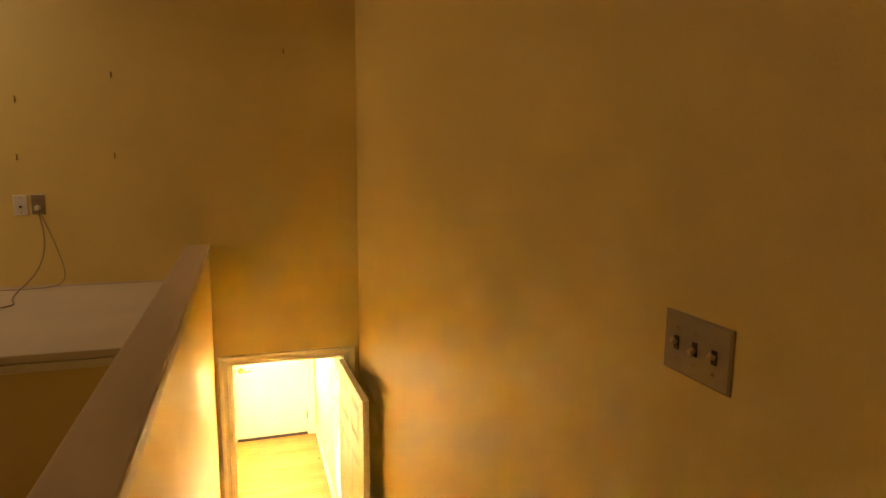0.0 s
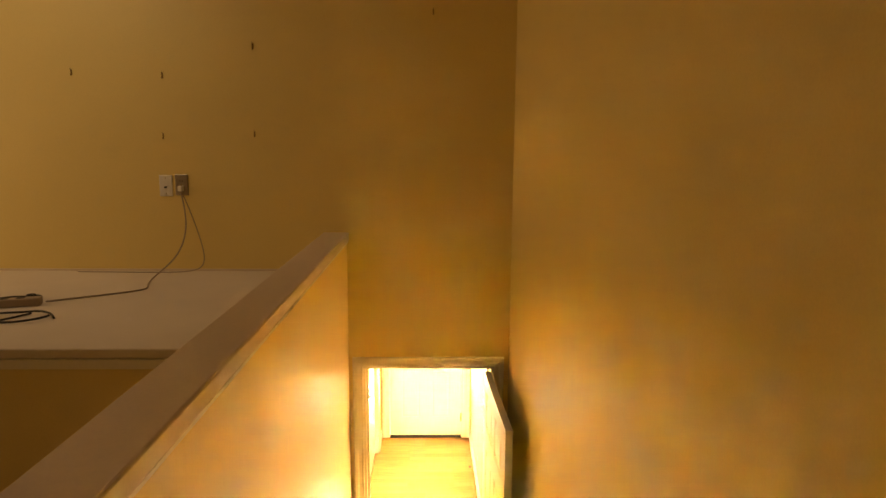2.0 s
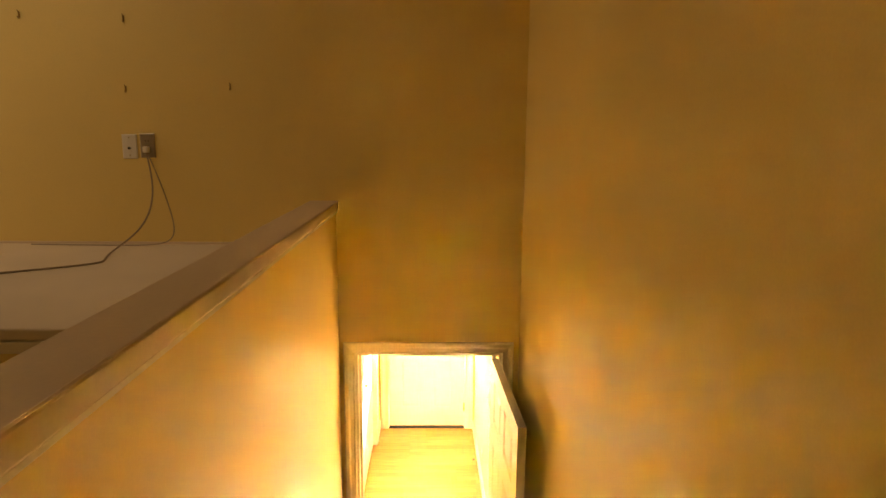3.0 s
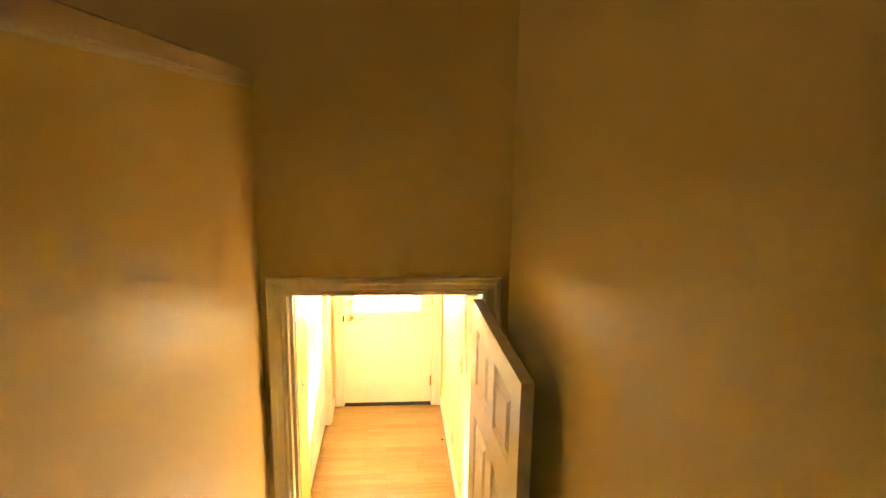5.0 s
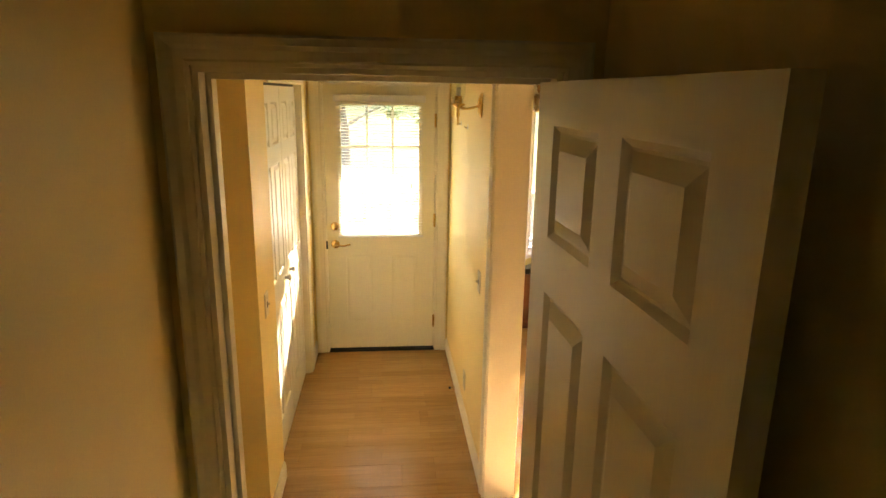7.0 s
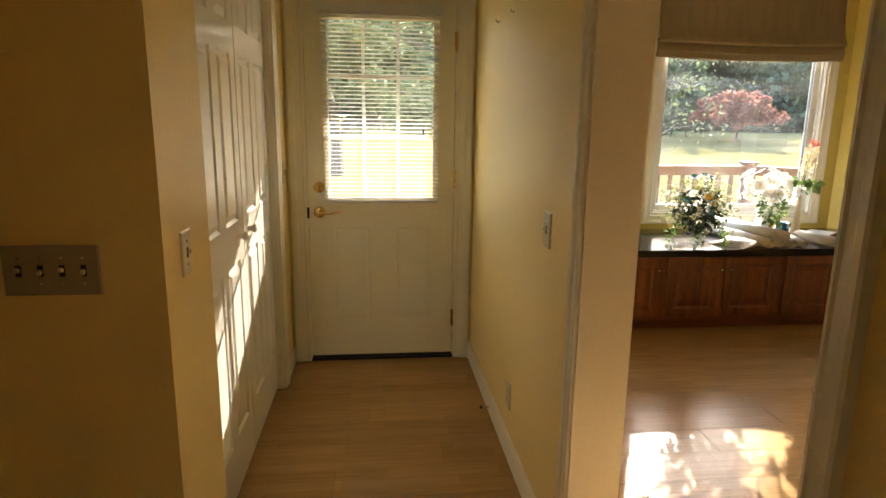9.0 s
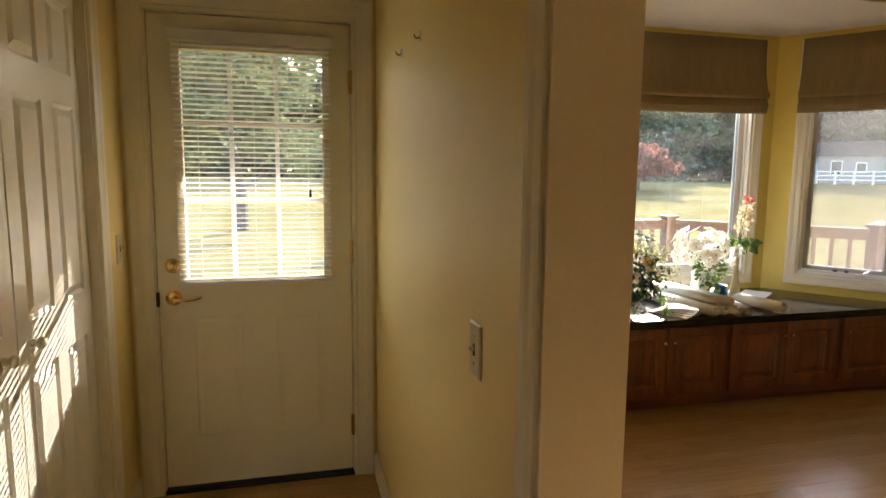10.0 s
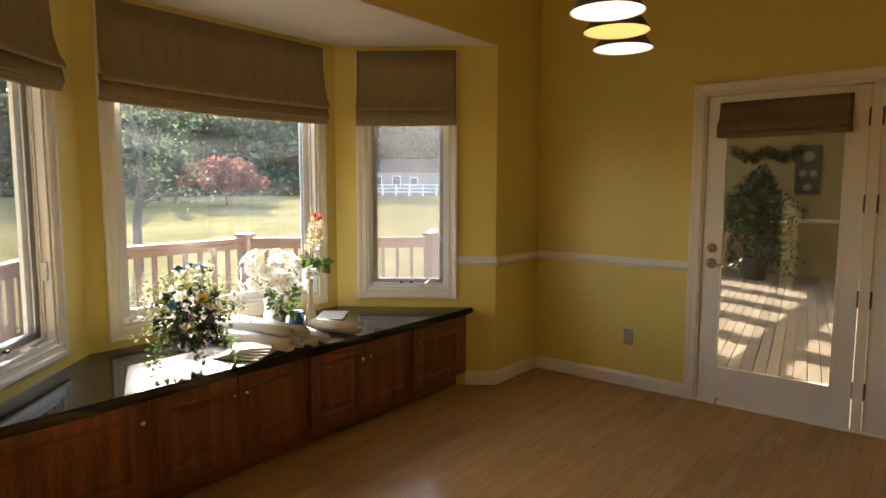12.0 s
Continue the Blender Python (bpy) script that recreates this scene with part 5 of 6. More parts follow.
for px, pz in ((0.06, 0.98), (0.085, 0.97), (-0.02, 1.0), (0.04, 0.92), (0.03, 0.99), (0.07, 0.95)):
    leaf_quads(bm, (vx + px, vy, pz), 3, 0.012, 0.07, rng)
part("leaves", bm, M["leaf"], bv)
bm = bmesh.new()
for k in range(6):
    leaf_quads(bm, (vx + 0.022 + 0.006 * k, vy, 1.07 + 0.03 * k), 46, 0.038, 0.022, rng)
part("dried_blossom", bm, M["petal_cream"], bv, "dried beige blossom")
for k in range(4):
    flower(bv, (vx + 0.055 + 0.012 * (k % 2), vy - 0.01 + 0.01 * k, 1.245 + 0.006 * k), (0.3 * (k - 1.5), -0.6, 1), 0.036, 7, M["petal_red"], None, rng, 3)


def roll(a, b, r, label):
    a, b = Vector(a), Vector(b)
    th = thing("paper_roll", label, "paper roll", Matrix.Translation(a) @ (b - a).to_track_quat("Z", "Y").to_matrix().to_4x4(), group="paper rolls")
    ln = (b - a).length
    bm = bmesh.new()
    n, turns = 26, 3
    pts = [(r * (0.62 + 0.38 * k / (n * turns)), 2 * math.pi * k / n) for k in range(n * turns + 1)]
    lo = [bm.verts.new((q * math.cos(t), q * math.sin(t), 0)) for q, t in pts]
    hi = [bm.verts.new((q * math.cos(t), q * math.sin(t), ln + 0.012 * math.sin(t * 0.31))) for q, t in pts]
    for i in range(len(pts) - 1):
        bm.faces.new((lo[i], lo[i + 1], hi[i + 1], hi[i]))
    ob = part("sheet", bm, M["paper"], th, smooth=True)
    so = ob.modifiers.new("thick", "SOLIDIFY")
    so.thickness = 0.0016
    so.offset = -1
    return th


for x0, x1, y0, y1, r, lift in ((2.50, 2.592, 0.92, 0.325, 0.036, 0), (2.61, 2.676, 0.93, 0.345, 0.031, 0), (2.70, 2.756, 0.95, 0.330, 0.031, 0), (2.88, 2.838, 0.62, 0.335, 0.028, 0),
                                (2.56, 2.632, 0.95, 0.372, 0.031, 0.058), (2.66, 2.716, 0.94, 0.352, 0.030, 0.054)):
    roll((x0, y0, 0.572 + r + lift), (x1, y1, 0.572 + r + lift), r, "rolled sheet of heavy white paper on the granite")
roll((2.97, 0.83, 0.609), (3.075, 0.33, 0.609), 0.037, "rolled sheet of cream paper lying apart")
fp = thing("folded_papers", "loose stack of folded old papers on the granite", "papers", Matrix.Translation((2.42, 0.47, 0.572)))
for k in range(5):
    bm = bmesh.new()
    w, h = 0.25 - 0.016 * k, 0.20 - 0.012 * k
    rows = []
    for i in range(7):
        rows.append([bm.verts.new(((i / 6 - 0.5) * w, (j / 4 - 0.5) * h, 0.0085 * k + 0.0012 * math.sin(i * 1.2 + k) + 0.004)) for j in range(5)])
    for a, b in zip(rows, rows[1:]):
        for j in range(4):
            bm.faces.new((a[j], a[j + 1], b[j + 1], b[j]))
    ob = part("sheet", bm, M["paper"] if k == 3 else M["paper_old"], fp)
    ob.matrix_local = Matrix.Rotation(radians(-62 + 7 * k), 4, "Z") @ Matrix.Translation((0.01 * k, 0.008 * k, 0))
    so = ob.modifiers.new("thick", "SOLIDIFY")
    so.thickness = 0.005
ws = thing("paper_sheet", "flat white sheet of paper on the granite", "paper", Matrix.Translation((3.36, 0.88, 0.5715)) @ Matrix.Rotation(radians(38), 4, "Z"))
part("sheet", block(-0.13, 0.13, -0.09, 0.09, 0, 0.004), M["plate_white"], ws)


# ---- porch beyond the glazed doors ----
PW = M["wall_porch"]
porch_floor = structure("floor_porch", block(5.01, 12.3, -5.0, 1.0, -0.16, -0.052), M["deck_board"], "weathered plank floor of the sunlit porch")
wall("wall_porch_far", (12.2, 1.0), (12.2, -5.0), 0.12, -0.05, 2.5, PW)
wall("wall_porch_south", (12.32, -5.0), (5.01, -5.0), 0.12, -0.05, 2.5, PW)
holes = []
s = 0.25
while s < 6.6:
    holes.append((s, s + 0.56, 0.15, 0.90))
    holes.append((s, s + 0.56, 1.04, 2.2))
    s += 0.92
wall("wall_porch_north", (5.05, 1.0), (12.2, 1.0), 0.10, -0.05, 2.5, M["white_paint"], holes)
structure("ceiling_porch", block(5.01, 12.4, -5.1, 1.2, 2.5, 2.62), M["ceiling"])
strip("chair_rail_porch", (12.2, 1.0), (12.2, -5.0), RAIL_UP, M["white_paint"])
y = -6.0
while y < 0.95:
    # boards laid a little out of square, each cut off at the porch walls
    bm = bmesh.new()
    cuboid(bm, 4.0, 13.2, y + 0.003, y + 0.090, -0.05, -0.014, Matrix.Translation((5.03, 0, 0)) @ Matrix.Rotation(radians(8), 4, "Z") @ Matrix.Translation((-5.03, 0, 0)))
    for co, no in (((5.03, 0, 0), (-1, 0, 0)), ((12.19, 0, 0), (1, 0, 0)), ((0, -4.99, 0), (0, -1, 0)), ((0, 0.99, 0), (0, 1, 0))):
        bmesh.ops.bisect_plane(bm, geom=list(bm.verts) + list(bm.edges) + list(bm.faces), plane_co=co, plane_no=no, clear_outer=True)
        bmesh.ops.holes_fill(bm, edges=list(bm.edges))
    if bm.faces:
        part("plank", bm, M["deck_board"], porch_floor)
    y += 0.094

stool = thing("plant_stool", "small rattan plant stool on the porch floor", "stool", Matrix.Translation((11.2, 0.26, -0.014)))
bm = bmesh.new()
lathe(bm, [(0.0, 0.58), (0.19, 0.58), (0.20, 0.60), (0.19, 0.62), (0, 0.62)], 24)
part("seat", bm, M["wicker"], stool)
for k in range(4):
    a = math.pi / 4 + k * math.pi / 2
    bm = bmesh.new()
    rod(bm, (0.16 * math.cos(a), 0.16 * math.sin(a), 0.585), (0.25 * math.cos(a), 0.25 * math.sin(a), 0), 0.018, 0.013)
    part("leg", bm, M["wicker"], stool)
bm = bmesh.new()
lathe(bm, [(0.205, 0.2), (0.215, 0.21), (0.205, 0.22), (0.195, 0.21), (0.205, 0.2)], 20)
part("stretcher", bm, M["wicker"], stool)
r2 = random.Random(21)
pp = thing("potted_plant", "leafy green plant in a brown pot on the stool", "potted plant", Matrix.Translation((11.2, 0.26, 0.607)))
bm = bmesh.new()
lathe(bm, [(0.0, 0.0), (0.10, 0.0), (0.14, 0.17), (0.15, 0.18), (0.13, 0.18), (0.0, 0.15)], 20)
part("pot", bm, M["wicker"], pp)
bm = bmesh.new()
leaf_quads(bm, (0, 0, 0.40), 160, 0.28, 0.13, r2)
part("leaves", bm, M["leaf"], pp)
tp = thing("tall_plant", "tall dark drooping plant standing against the porch wall", "potted plant", Matrix.Translation((11.35, -0.06, -0.014)))
bm = bmesh.new()
lathe(bm, [(0.0, 0.0), (0.15, 0.0), (0.20, 0.34), (0.21, 0.36), (0.18, 0.36), (0, 0.32)], 20)
part("pot", bm, M["plaque"], tp)
bm = bmesh.new()
rod(bm, (0, 0, 0.3), (0.03, 0.02, 1.75), 0.03, 0.012)
part("stem", bm, M["bark"], tp)
bm = bmesh.new()
for k in range(46):
    h = 0.75 + 1.05 * k / 46
    a = r2.uniform(0, 6.28)
    reach = 0.22 + 0.46 * r2.random()
    drop = r2.uniform(0.35, 0.75)
    for s in range(9):
        u = (s + 1) / 9
        leaf_quads(bm, (reach * u * math.cos(a), reach * u * math.sin(a), h - drop * u ** 1.6), 8, 0.045, 0.07, r2)
part("fronds", bm, M["leaf_dark"], tp)
gl = thing("garland", "dark leafy garland swagged along the porch wall", "garland")
bm = bmesh.new()
for k in range(26):
    u = k / 25
    leaf_quads(bm, (12.12, 0.50 - 1.0 * u, 2.08 - 0.14 * abs(math.sin(u * 2 * math.pi))), 26, 0.07, 0.055, r2)
part("leaves", bm, M["leaf_dark"], gl)
wh = thing("wall_ornament", "black wrought iron ornament with pale patterns", "wall decoration", Matrix.Translation((12.195, -0.60, 1.735)) @ FACE_W)
for c in ((-0.19, -0.16, -0.40, 0.40), (0.16, 0.19, -0.40, 0.40), (-0.16, 0.16, 0.37, 0.40), (-0.16, 0.16, -0.40, -0.37), (-0.16, 0.16, 0.06, 0.09), (-0.16, 0.16, -0.20, -0.17)):
    part("bar", block(c[0], c[1], -0.03, 0, c[2], c[3], 0.004), M["plaque"], wh)
part("back", block(-0.17, 0.17, -0.008, 0, -0.38, 0.38), M["plaque"], wh)
for x, z, a in ((0, 0.22, 0.09), (-0.075, -0.055, 0.06), (0.075, -0.055, 0.06), (0.0, -0.28, 0.06)):
    bm = bmesh.new()
    lathe(bm, [(a, 0.010), (a * 0.8, 0.02), (a * 0.5, 0.012), (0.0, 0.016)], 14, Matrix.Translation((x, -0.01, z)) @ Matrix.Rotation(radians(90), 4, "X"))
    part("rosette", bm, M["siding"], wh)


# ---- outdoors ----
def ground_z(x, y):
    r = math.hypot(x - 2, y)
    u = min(1.0, max(0.0, (r - 8) / 42))
    return -0.55 + 1.15 * u * u * (3 - 2 * u)


bm = bmesh.new()
radii = [0.5, 4, 8, 11, 14, 18, 23, 29, 36, 43, 50, 65, 90, 140, 240, 480, 900, 2000]
rings = []
for r in radii:
    rings.append([bm.verts.new((2 + r * math.cos(2 * math.pi * k / 64), r * math.sin(2 * math.pi * k / 64), ground_z(2 + r, 0) if r > 8 else -0.55)) for k in range(64)])
for a, b in zip(rings, rings[1:]):
    for k in range(64):
        bm.faces.new((a[k], a[(k + 1) % 64], b[(k + 1) % 64], b[k]))
bm.faces.new(rings[0][::-1])
structure("ground", bm, M["lawn"], "wide sunlit lawn of dry autumn grass")

# deck and its railing
deck = structure("deck", block(-1.6, 5.0, 1.25, 1.30, -0.30, -0.16), M["deck_board"], "weathered wooden deck outside the bay")
corners = [(0.75, 1.15), (2.45, 3.10), (4.20, 3.17), (5.50, 1.80)]
y = 0.34
while y < 3.05:
    xl = 0.75 + (y - 1.15) * (1.70 / 1.95) if y > 1.15 else 0.0
    xr = 5.50 - max(0.0, (y - 1.80)) * (1.30 / 1.37) if y > 1.8 else 5.0
    bm = block(min(xl, xr - 0.3), xr, y, y + 0.134, -0.16, -0.122)
    ob = part("plank", bm, M["deck_board"], deck)
    y += 0.140


def railing(a, b, label):
    th = thing("deck_railing", label, "railing", group="deck railings")
    a, b = Vector((*a, 0)), Vector((*b, 0))
    u = (b - a).normalized()
    ln = (b - a).length
    m = Matrix.Translation(a) @ Matrix(((u.x, -u.y, 0, 0), (u.y, u.x, 0, 0), (0, 0, 1, 0), (0, 0, 0, 1)))
    part("top_rail", block(0.06, ln - 0.06, -0.045, 0.045, 0.885, 0.925, 0.005, m=m), M["deck_red"], th)
    part("upper_rail", block(0.06, ln - 0.06, -0.019, 0.019, 0.815, 0.884, m=m), M["deck_red"], th)
    part("bottom_rail", block(0.06, ln - 0.06, -0.019, 0.019, -0.05, 0.0, m=m), M["deck_red"], th)
    n = max(2, int(ln / 0.155))
    for k in range(1, n):
        s = 0.06 + (ln - 0.12) * k / n
        part("baluster", block(s - 0.018, s + 0.018, -0.018, 0.018, 0.0, 0.815, m=m), M["deck_red"], th)
    return th


for a, b in zip(corners, corners[1:]):
    railing(a, b, "reddish stained wooden deck railing with square balusters")
railing((5.50, 1.80), (6.6, 1.80 + 0.9), "reddish stained wooden railing running off beside the porch")
for x, y in corners:
    ps_ = thing("railing_post", "square stained deck post with a flat cap", "post", Matrix.Translation((x, y, 0)), group="railing posts")
    part("post", block(-0.06, 0.06, -0.06, 0.06, -0.55, 0.945, 0.004), M["deck_red"], ps_)
    bm = bmesh.new()
    cuboid(bm, -0.078, 0.078, -0.078, 0.078, 0.945, 0.968)
    part("cap", bevelled(bm, 0.006), M["deck_red"], ps_)


def leaf_cloud(name, pts, size, mat, parent, rng, flat=0.0):
    """Many small leaf quads round the given clump centres (x, y, z, radius, count)."""
    vs, fs = [], []
    for x, y, z, r, n in pts:
        d = rng.normal(size=(n, 3))
        d /= np.linalg.norm(d, axis=1)[:, None]
        c = np.array((x, y, z)) + d * (r * (0.45 + 0.55 * rng.random((n, 1)))) * np.array((1, 1, 0.75))
        u = rng.normal(size=(n, 3))
        u[:, 2] *= (1 - flat)
        u /= np.linalg.norm(u, axis=1)[:, None]
        w = np.cross(u, rng.normal(size=(n, 3)))
        w /= np.linalg.norm(w, axis=1)[:, None]
        s = size * (0.6 + 0.8 * rng.random((n, 1)))
        q = np.stack([c - u * s, c + w * s * 0.55, c + u * s, c - w * s * 0.55], 1).reshape(-1, 3)
        k = len(vs)
        vs.extend(q.tolist())
        fs.extend([(k + 4 * i, k + 4 * i + 1, k + 4 * i + 2, k + 4 * i + 3) for i in range(n)])
    me = bpy.data.meshes.new(name)
    me.from_pydata(vs, [], fs)
    me.materials.append(mat)
    ob = new(name, me)
    ob.parent = parent
    return ob


def limbs(rng, h, r, spread, n, bm, z0=0.3):
    """A tapered trunk with a slight bend, and limbs; returns the limb ends."""
    ends = []
    pts = [Vector((0, 0, -0.2))]
    for k in range(5):
        pts.append(Vector((rng.normal() * 0.03 * h * (k > 0), rng.normal() * 0.03 * h * (k > 0), h * 0.7 * (k + 1) / 5)))
    for i in range(5):
        rod(bm, pts[i], pts[i + 1], r * (1 - 0.17 * i), r * (1 - 0.17 * (i + 1)), 8)
    for k in range(n):
        u = z0 + (1 - z0) * (k + rng.random()) / n
        j = min(4, int(u * 5))
        a = pts[j].lerp(pts[j + 1], u * 5 - j)
        ang = rng.random() * 6.283
        ln = spread * (1.0 - 0.45 * u) * (0.7 + 0.5 * rng.random())
        mid = a + Vector((math.cos(ang), math.sin(ang), 0.45)) * ln * 0.55
        end = mid + Vector((math.cos(ang + rng.normal() * 0.4), math.sin(ang + rng.normal() * 0.4), 0.25)) * ln * 0.5
        bend = a.lerp(mid, 0.5) + Vector(rng.normal(size=3)) * ln * 0.07
        rod(bm, a, bend, r * 0.34, r * 0.26, 6)
        rod(bm, bend, mid, r * 0.26, r * 0.18, 6)
        rod(bm, mid, end, r * 0.18, r * 0.05, 5)
        for f in (0.2, 0.5, 0.8):
            p = mid.lerp(end, f)
            q = p + (Vector(rng.normal(size=3)) + Vector((0, 0, 0.4))) * ln * 0.16
            rod(bm, p, q, r * 0.09, r * 0.03, 4)
            rod(bm, q, q + Vector(rng.normal(size=3)) * ln * 0.12, r * 0.03, r * 0.012, 4)
        ends += [mid, end]
    return ends


def broadleaf(name, label, m, h, spread, mat, seed, size=0.2, per=90, bark="bark", clump=0.9, n=16, z0=0.3, girth=1.0):
    rng = np.random.default_rng(seed)
    th = thing(name, label, "tree", m, "")
    bm = bmesh.new()
    ends = limbs(rng, h, (h * 0.022 + 0.04) * girth, spread, n, bm, z0)
    part("trunk", bm, M[bark], th)
    pts = []
    for e in ends:
        for _ in range(3):
            o = rng.normal(size=3) * clump * 0.6
            pts.append((e.x + o[0], e.y + o[1], e.z + o[2] * 0.7, clump * (0.5 + 0.6 * rng.random()), per))
    for _ in range(8):
        o = rng.normal(size=3)
        pts.append((o[0] * spread * 0.3, o[1] * spread * 0.3, h * 0.85 + o[2] * h * 0.06, clump, per))
    leaf_cloud("crown", pts, size, mat, th, rng)
    return th


def conifer(label, m, h, seed):
    rng = np.random.default_rng(seed)
    th = thing("conifer_tree", label, "tree", m)
    bm = bmesh.new()
    rod(bm, (0, 0, -0.2), (0, 0, h), 0.22, 0.03, 8)
    part("trunk", bm, M["bark"], th)
    pts = []
    for k in range(70):
        u = k / 70
        z = h * (0.10 + 0.88 * u)
        a = rng.random() * 6.283
        reach = 0.22 * h * (1 - u) * (0.7 + 0.5 * rng.random()) + 0.15
        for s in range(4):
            q = (s + 1) / 4
            pts.append((reach * q * math.cos(a), reach * q * math.sin(a), z - 0.10 * reach * q, 0.45 + 0.25 * (1 - u), 26))
    leaf_cloud("crown", pts, 0.17, M["conifer"], th, rng, 0.6)
    return th


def at(az, d, dz=0.0):
    """A place d metres out at the bearing az (degrees right of the hall's line), on the ground."""
    x, y = 0.7 + d * math.sin(radians(az)), -2.2 + d * math.cos(radians(az))
    return Matrix.Translation((x, y, ground_z(x, y) + dz))


maple = broadleaf("red_maple", "low spreading tree with red autumn leaves", at(31.6, 41), 2.7, 2.6, M["maple"], 3, 0.13, 110, "bark", 0.55, 18, 0.35)
tree_a = broadleaf("shade_tree", "broad green tree at the edge of the lawn", at(20, 76), 12, 5.5, M["foliage"], 7, 0.22, 190, "bark", 1.5, 20, 0.2)
tree_b = broadleaf("shade_tree", "broad green tree at the edge of the lawn", at(40, 78), 11.5, 6.0, M["foliage"], 8, 0.22, 190, "bark", 1.5, 20, 0.15)
con_a = conifer("tall dark conifer behind the lawn", at(33, 80), 13, 4)
rt_ = random.Random(3)
place = []
for k in range(70):
    az = -24 + k * 1.5 + rt_.uniform(-1, 1)
    place.append((az, rt_.uniform(100, 125) if 42 < az < 60 else rt_.uniform(70, 104), rt_.choice("abbac"), rt_.uniform(1.0, 1.4) * (1.3 if 42 < az < 60 else 1.0)))
for az, d, kind, sc_ in place:
    src = {"a": tree_a, "b": tree_b, "c": con_a}[kind]
    copy_thing(src, at(az, d) @ Matrix.Rotation(rt_.uniform(0, 6), 4, "Z") @ Matrix.Scale(sc_, 4))
for az, d, sc_ in ((25, 40, 0.35), (27.5, 44, 0.4), (22, 38, 0.3)):
    copy_thing(con_a, at(az, d) @ Matrix.Scale(sc_, 4))
broadleaf("bare_tree", "old pale-barked tree with thin leaves near the deck", at(24.4, 15.5), 8.0, 2.0, M["foliage"], 15, 0.05, 12, "bark_pale", 0.6, 26, 0.25, 0.55)
broadleaf("bare_tree", "old pale-barked tree with thin leaves near the deck", at(5.0, 15), 7.0, 2.6, M["foliage"], 16, 0.08, 40, "bark_pale", 0.6, 18, 0.22)
broadleaf("bare_tree", "old pale-barked tree with thin leaves near the deck", at(-6.0, 19), 8.0, 3.2, M["foliage"], 17, 0.10, 60, "bark_pale", 0.7, 18, 0.2)


ug = new("undergrowth")
rng_u = np.random.default_rng(77)
pts = []
for k in range(420):
    az, d = -30 + 118 * rng_u.random(), 66 + 34 * rng_u.random()
    if 42.5 < az < 58:
        d = d + 32
    m_ = at(az, d).translation
    pts.append((m_.x, m_.y, m_.z + 0.3 + 3.6 * rng_u.random() ** 1.6, 1.6 + 1.6 * rng_u.random(), 60))
ub = leaf_cloud("undergrowth", pts, 0.42, M["conifer"], None, rng_u)
bpy.data.objects.remove(ug)
tagged(ub, "dense dark undergrowth along the far edge of the lawn", "undergrowth", kind="stuff")


def shrub(x, y, r, seed):
    rng = np.random.default_rng(seed)
    th = thing("shrub", "low pale-leaved shrub below the deck", "shrub", Matrix.Translation((x, y, ground_z(x, y))), group="shrubs")
    bm = bmesh.new()
    for k in range(6):
        a = k * 1.05
        rod(bm, (0, 0, -0.05), (r * 0.6 * math.cos(a), r * 0.6 * math.sin(a), r * 0.8), 0.015, 0.006, 5)
    part("stems", bm, M["bark"], th)
    leaf_cloud("crown", [(rng.normal() * r * 0.4, rng.normal() * r * 0.4, r * (0.5 + 0.5 * rng.random()), r * 0.4, 90) for _ in range(10)], 0.05, M["bush"], th, rng)


for k, (x, y, r) in enumerate(((3.0, 4.2, 0.6), (2.2, 4.3, 0.6), (4.9, 3.6, 0.6), (5.9, 3.2, 0.55), (6.6, 3.6, 0.55), (1.2, 3.4, 0.6), (0.4, 3.0, 0.6))):
    shrub(x, y, r, 40 + k)

# far house and fence
hs = thing("house", "grey two-storey house beyond a white fence", "house", at(50.0, 84) @ Matrix.Rotation(radians(-50), 4, "Z"))
part("wall", block(-9, 9, -4, 4, -0.2, 3.0), M["siding"], hs)
part("wall", block(1.0, 9, -4.2, 4, 3.0, 5.6), M["siding"], hs)


def gable(bm, x0, x1, y0, y1, z0, z1, o=0.4):
    ym = (y0 + y1) / 2
    a = [bm.verts.new(c) for c in ((x0 - o, y0 - o, z0), (x0 - o, ym, z1), (x0 - o, y1 + o, z0), (x1 + o, y0 - o, z0), (x1 + o, ym, z1), (x1 + o, y1 + o, z0))]
    for f in ((0, 1, 2), (3, 5, 4), (0, 3, 4, 1), (1, 4, 5, 2), (0, 2, 5, 3)):
        bm.faces.new([a[i] for i in f])
    return bm


part("roof", gable(bmesh.new(), -9, 1.0, -4, 4, 3.01, 4.8), M["roof"], hs)
part("roof", gable(bmesh.new(), 1.0, 9, -4.2, 4, 5.61, 7.6), M["roof"], hs)
for x, z, w, h in ((-7, 1.0, 1.0, 1.4), (-4.5, 1.0, 0.9, 1.4), (-2.2, 1.3, 0.8, 0.9), (3.0, 1.0, 0.9, 1.4), (7.0, 1.0, 1.2, 1.4), (3.0, 3.8, 0.9, 1.2), (6.5, 3.8, 0.9, 1.2)):
    yy = -4.2 if x > 1.0 and z > 3 else -4.0
    wd = part("window", block(x - w / 2 - 0.12, x + w / 2 + 0.12, yy - 0.06, yy, z - 0.12, z + h + 0.12), M["white_paint"], hs)
    part("pane", block(x - w / 2, x + w / 2, yy - 0.08, yy - 0.061, z, z + h), M["window_dark"], wd)
dr = part("door", block(4.6, 5.8, -4.08, -4.0, 0.0, 2.3), M["door_far"], hs)
part("door_frame", block(4.45, 4.6, -4.1, -4.0, 0.0, 2.45), M["white_paint"], dr)
fence = thing("fence", "long white post-and-rail fence across the far lawn", "fence")
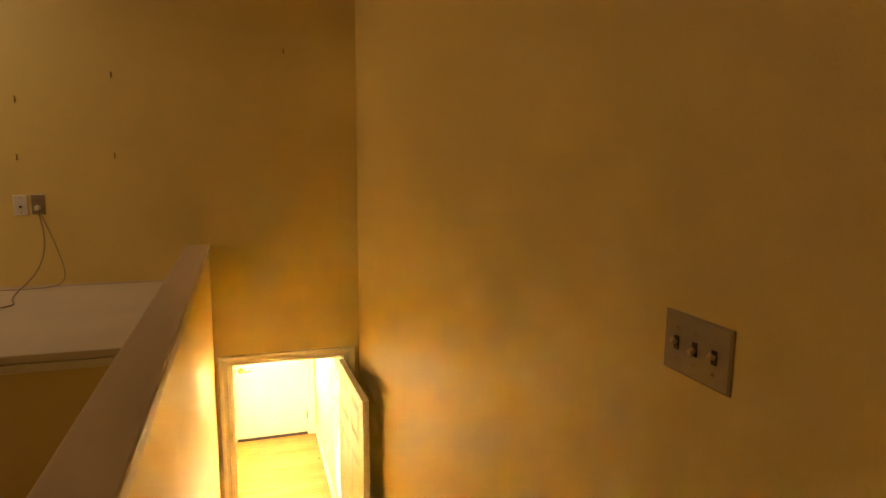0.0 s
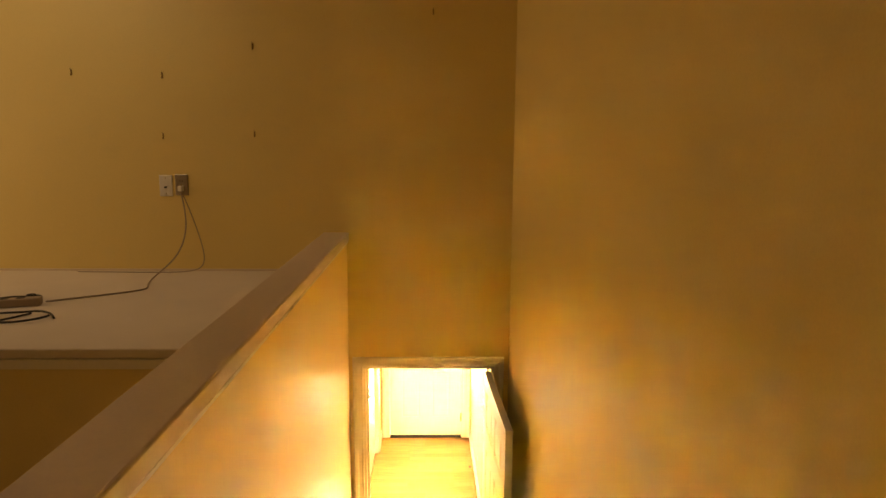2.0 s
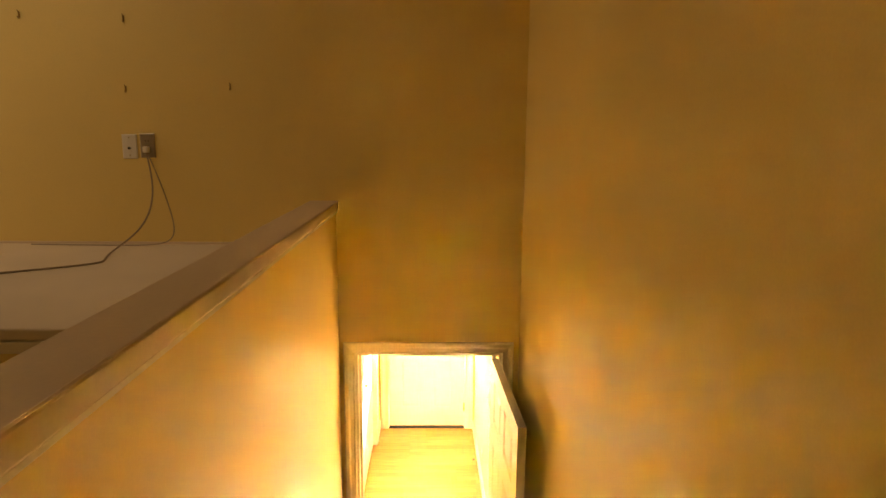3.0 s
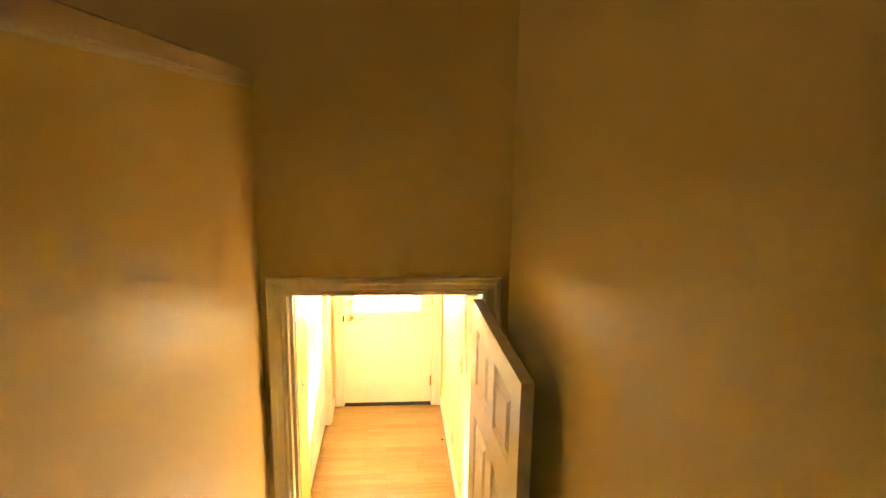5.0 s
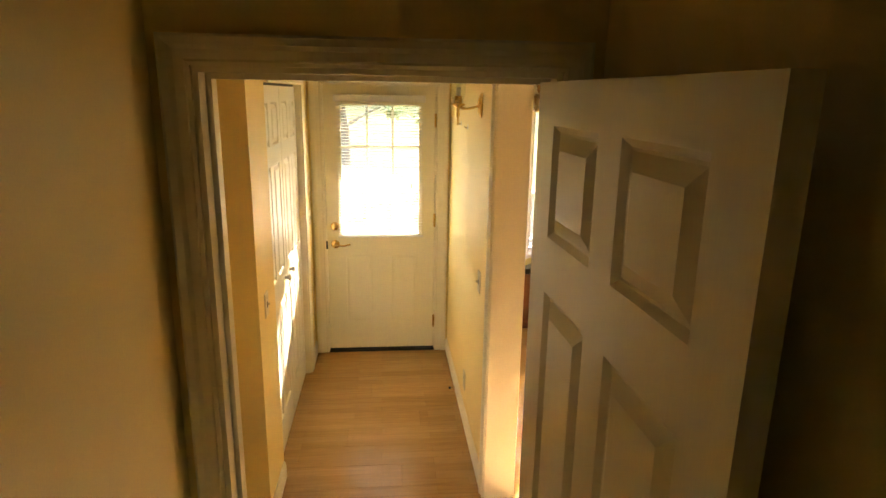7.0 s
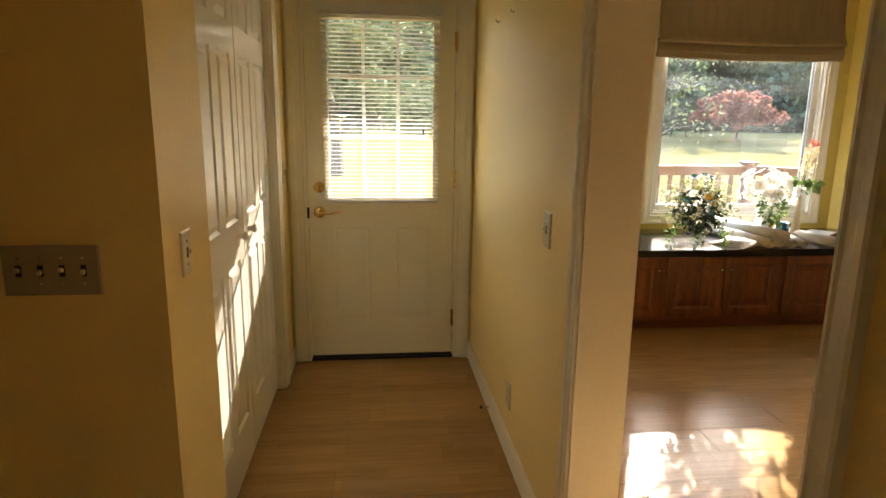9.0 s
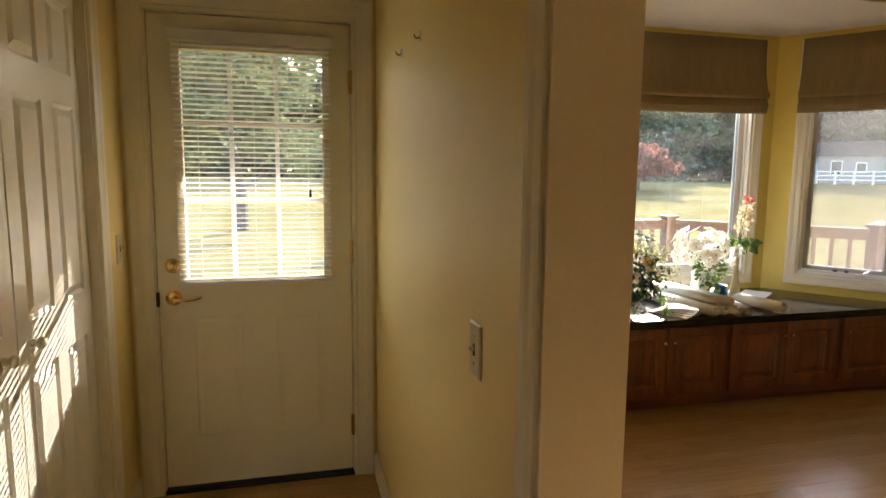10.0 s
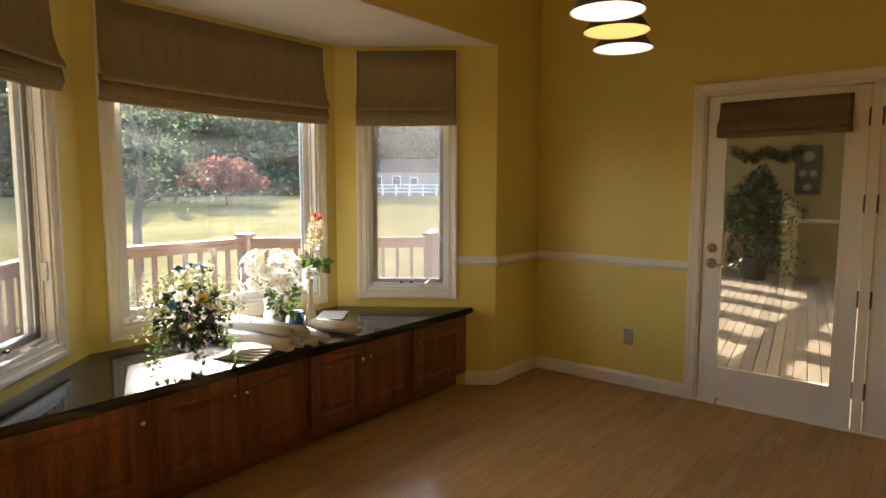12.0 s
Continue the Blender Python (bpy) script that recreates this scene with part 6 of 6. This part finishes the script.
for k in range(15):
    m0 = at(43 + k * 1.25, 70)
    m1 = at(43 + (k + 1) * 1.25, 70)
    p0, p1 = m0.translation, m1.translation
    part("post", block(p0.x - 0.08, p0.x + 0.08, p0.y - 0.08, p0.y + 0.08, p0.z - 0.1, p0.z + 1.35), M["white_paint"], fence)
    for z in (0.45, 0.85, 1.25):
        bm = bmesh.new()
        rod(bm, p0 + Vector((0, 0, z)), p1 + Vector((0, 0, z)), 0.06, 0.06, 4)
        part("rail", bm, M["white_paint"], fence)


# ---- floorboards: pieces of the floor ----
sub = structure("floor", block(-1.9, 4.95, -8.1, 1.3, -0.14, -0.0125), M["laminate"], "pale maple laminate floor with a soft shine")
structure("floor_stair_foot", block(-0.425, 0.488, -4.152, -3.106, -0.10, 0.0), M["carpet"])
plank_mesh = {}


def plank(x0, x1, y0, y1, parent):
    key = (round(x1 - x0, 3), round(y1 - y0, 3))
    if key not in plank_mesh:
        bm = bmesh.new()
        lx, ly = key
        g = 0.0003
        b = [bm.verts.new(c) for c in ((g, g, -0.0118), (lx - g, g, -0.0118), (lx - g, ly - g, -0.0118), (g, ly - g, -0.0118))]
        t = [bm.verts.new(c) for c in ((g, g, -0.0006), (lx - g, g, -0.0006), (lx - g, ly - g, -0.0006), (g, ly - g, -0.0006))]
        e = 0.0009
        u = [bm.verts.new(c) for c in ((e, e, 0), (lx - e, e, 0), (lx - e, ly - e, 0), (e, ly - e, 0))]
        for a, c in ((b, t), (t, u)):
            for i in range(4):
                bm.faces.new((a[i], a[(i + 1) % 4], c[(i + 1) % 4], c[i]))
        bm.faces.new(u)
        bmesh.ops.recalc_face_normals(bm, faces=list(bm.faces))
        me = bpy.data.meshes.new("plank")
        bm.to_mesh(me)
        bm.free()
        me.materials.append(M["laminate"])
        plank_mesh[key] = me
    ob = new("plank", plank_mesh[key])
    ob.location = (x0, y0, 0)
    ob.parent = parent
    return ob


def lay(x0, x1, y0, y1, phase=0.0):
    y, k = y0, 0
    while y < y1 - 0.01:
        yy = min(y + 0.195, y1)
        x = x0
        first = 1.2 * ((0.37 * k + phase) % 1.0)
        nxt = x0 + (first if first > 0.15 else first + 1.2)
        while x < x1 - 0.01:
            xx = min(nxt, x1)
            plank(x, xx, y, yy, sub)
            x, nxt = xx, xx + 1.2
        y, k = yy, k + 1


lay(-1.8, 4.87, -3.105, 0.0)
lay(0.66, 4.87, 0.0, 0.39, 0.3)
lay(0.66, 4.87, -4.6, -3.105, 0.6)
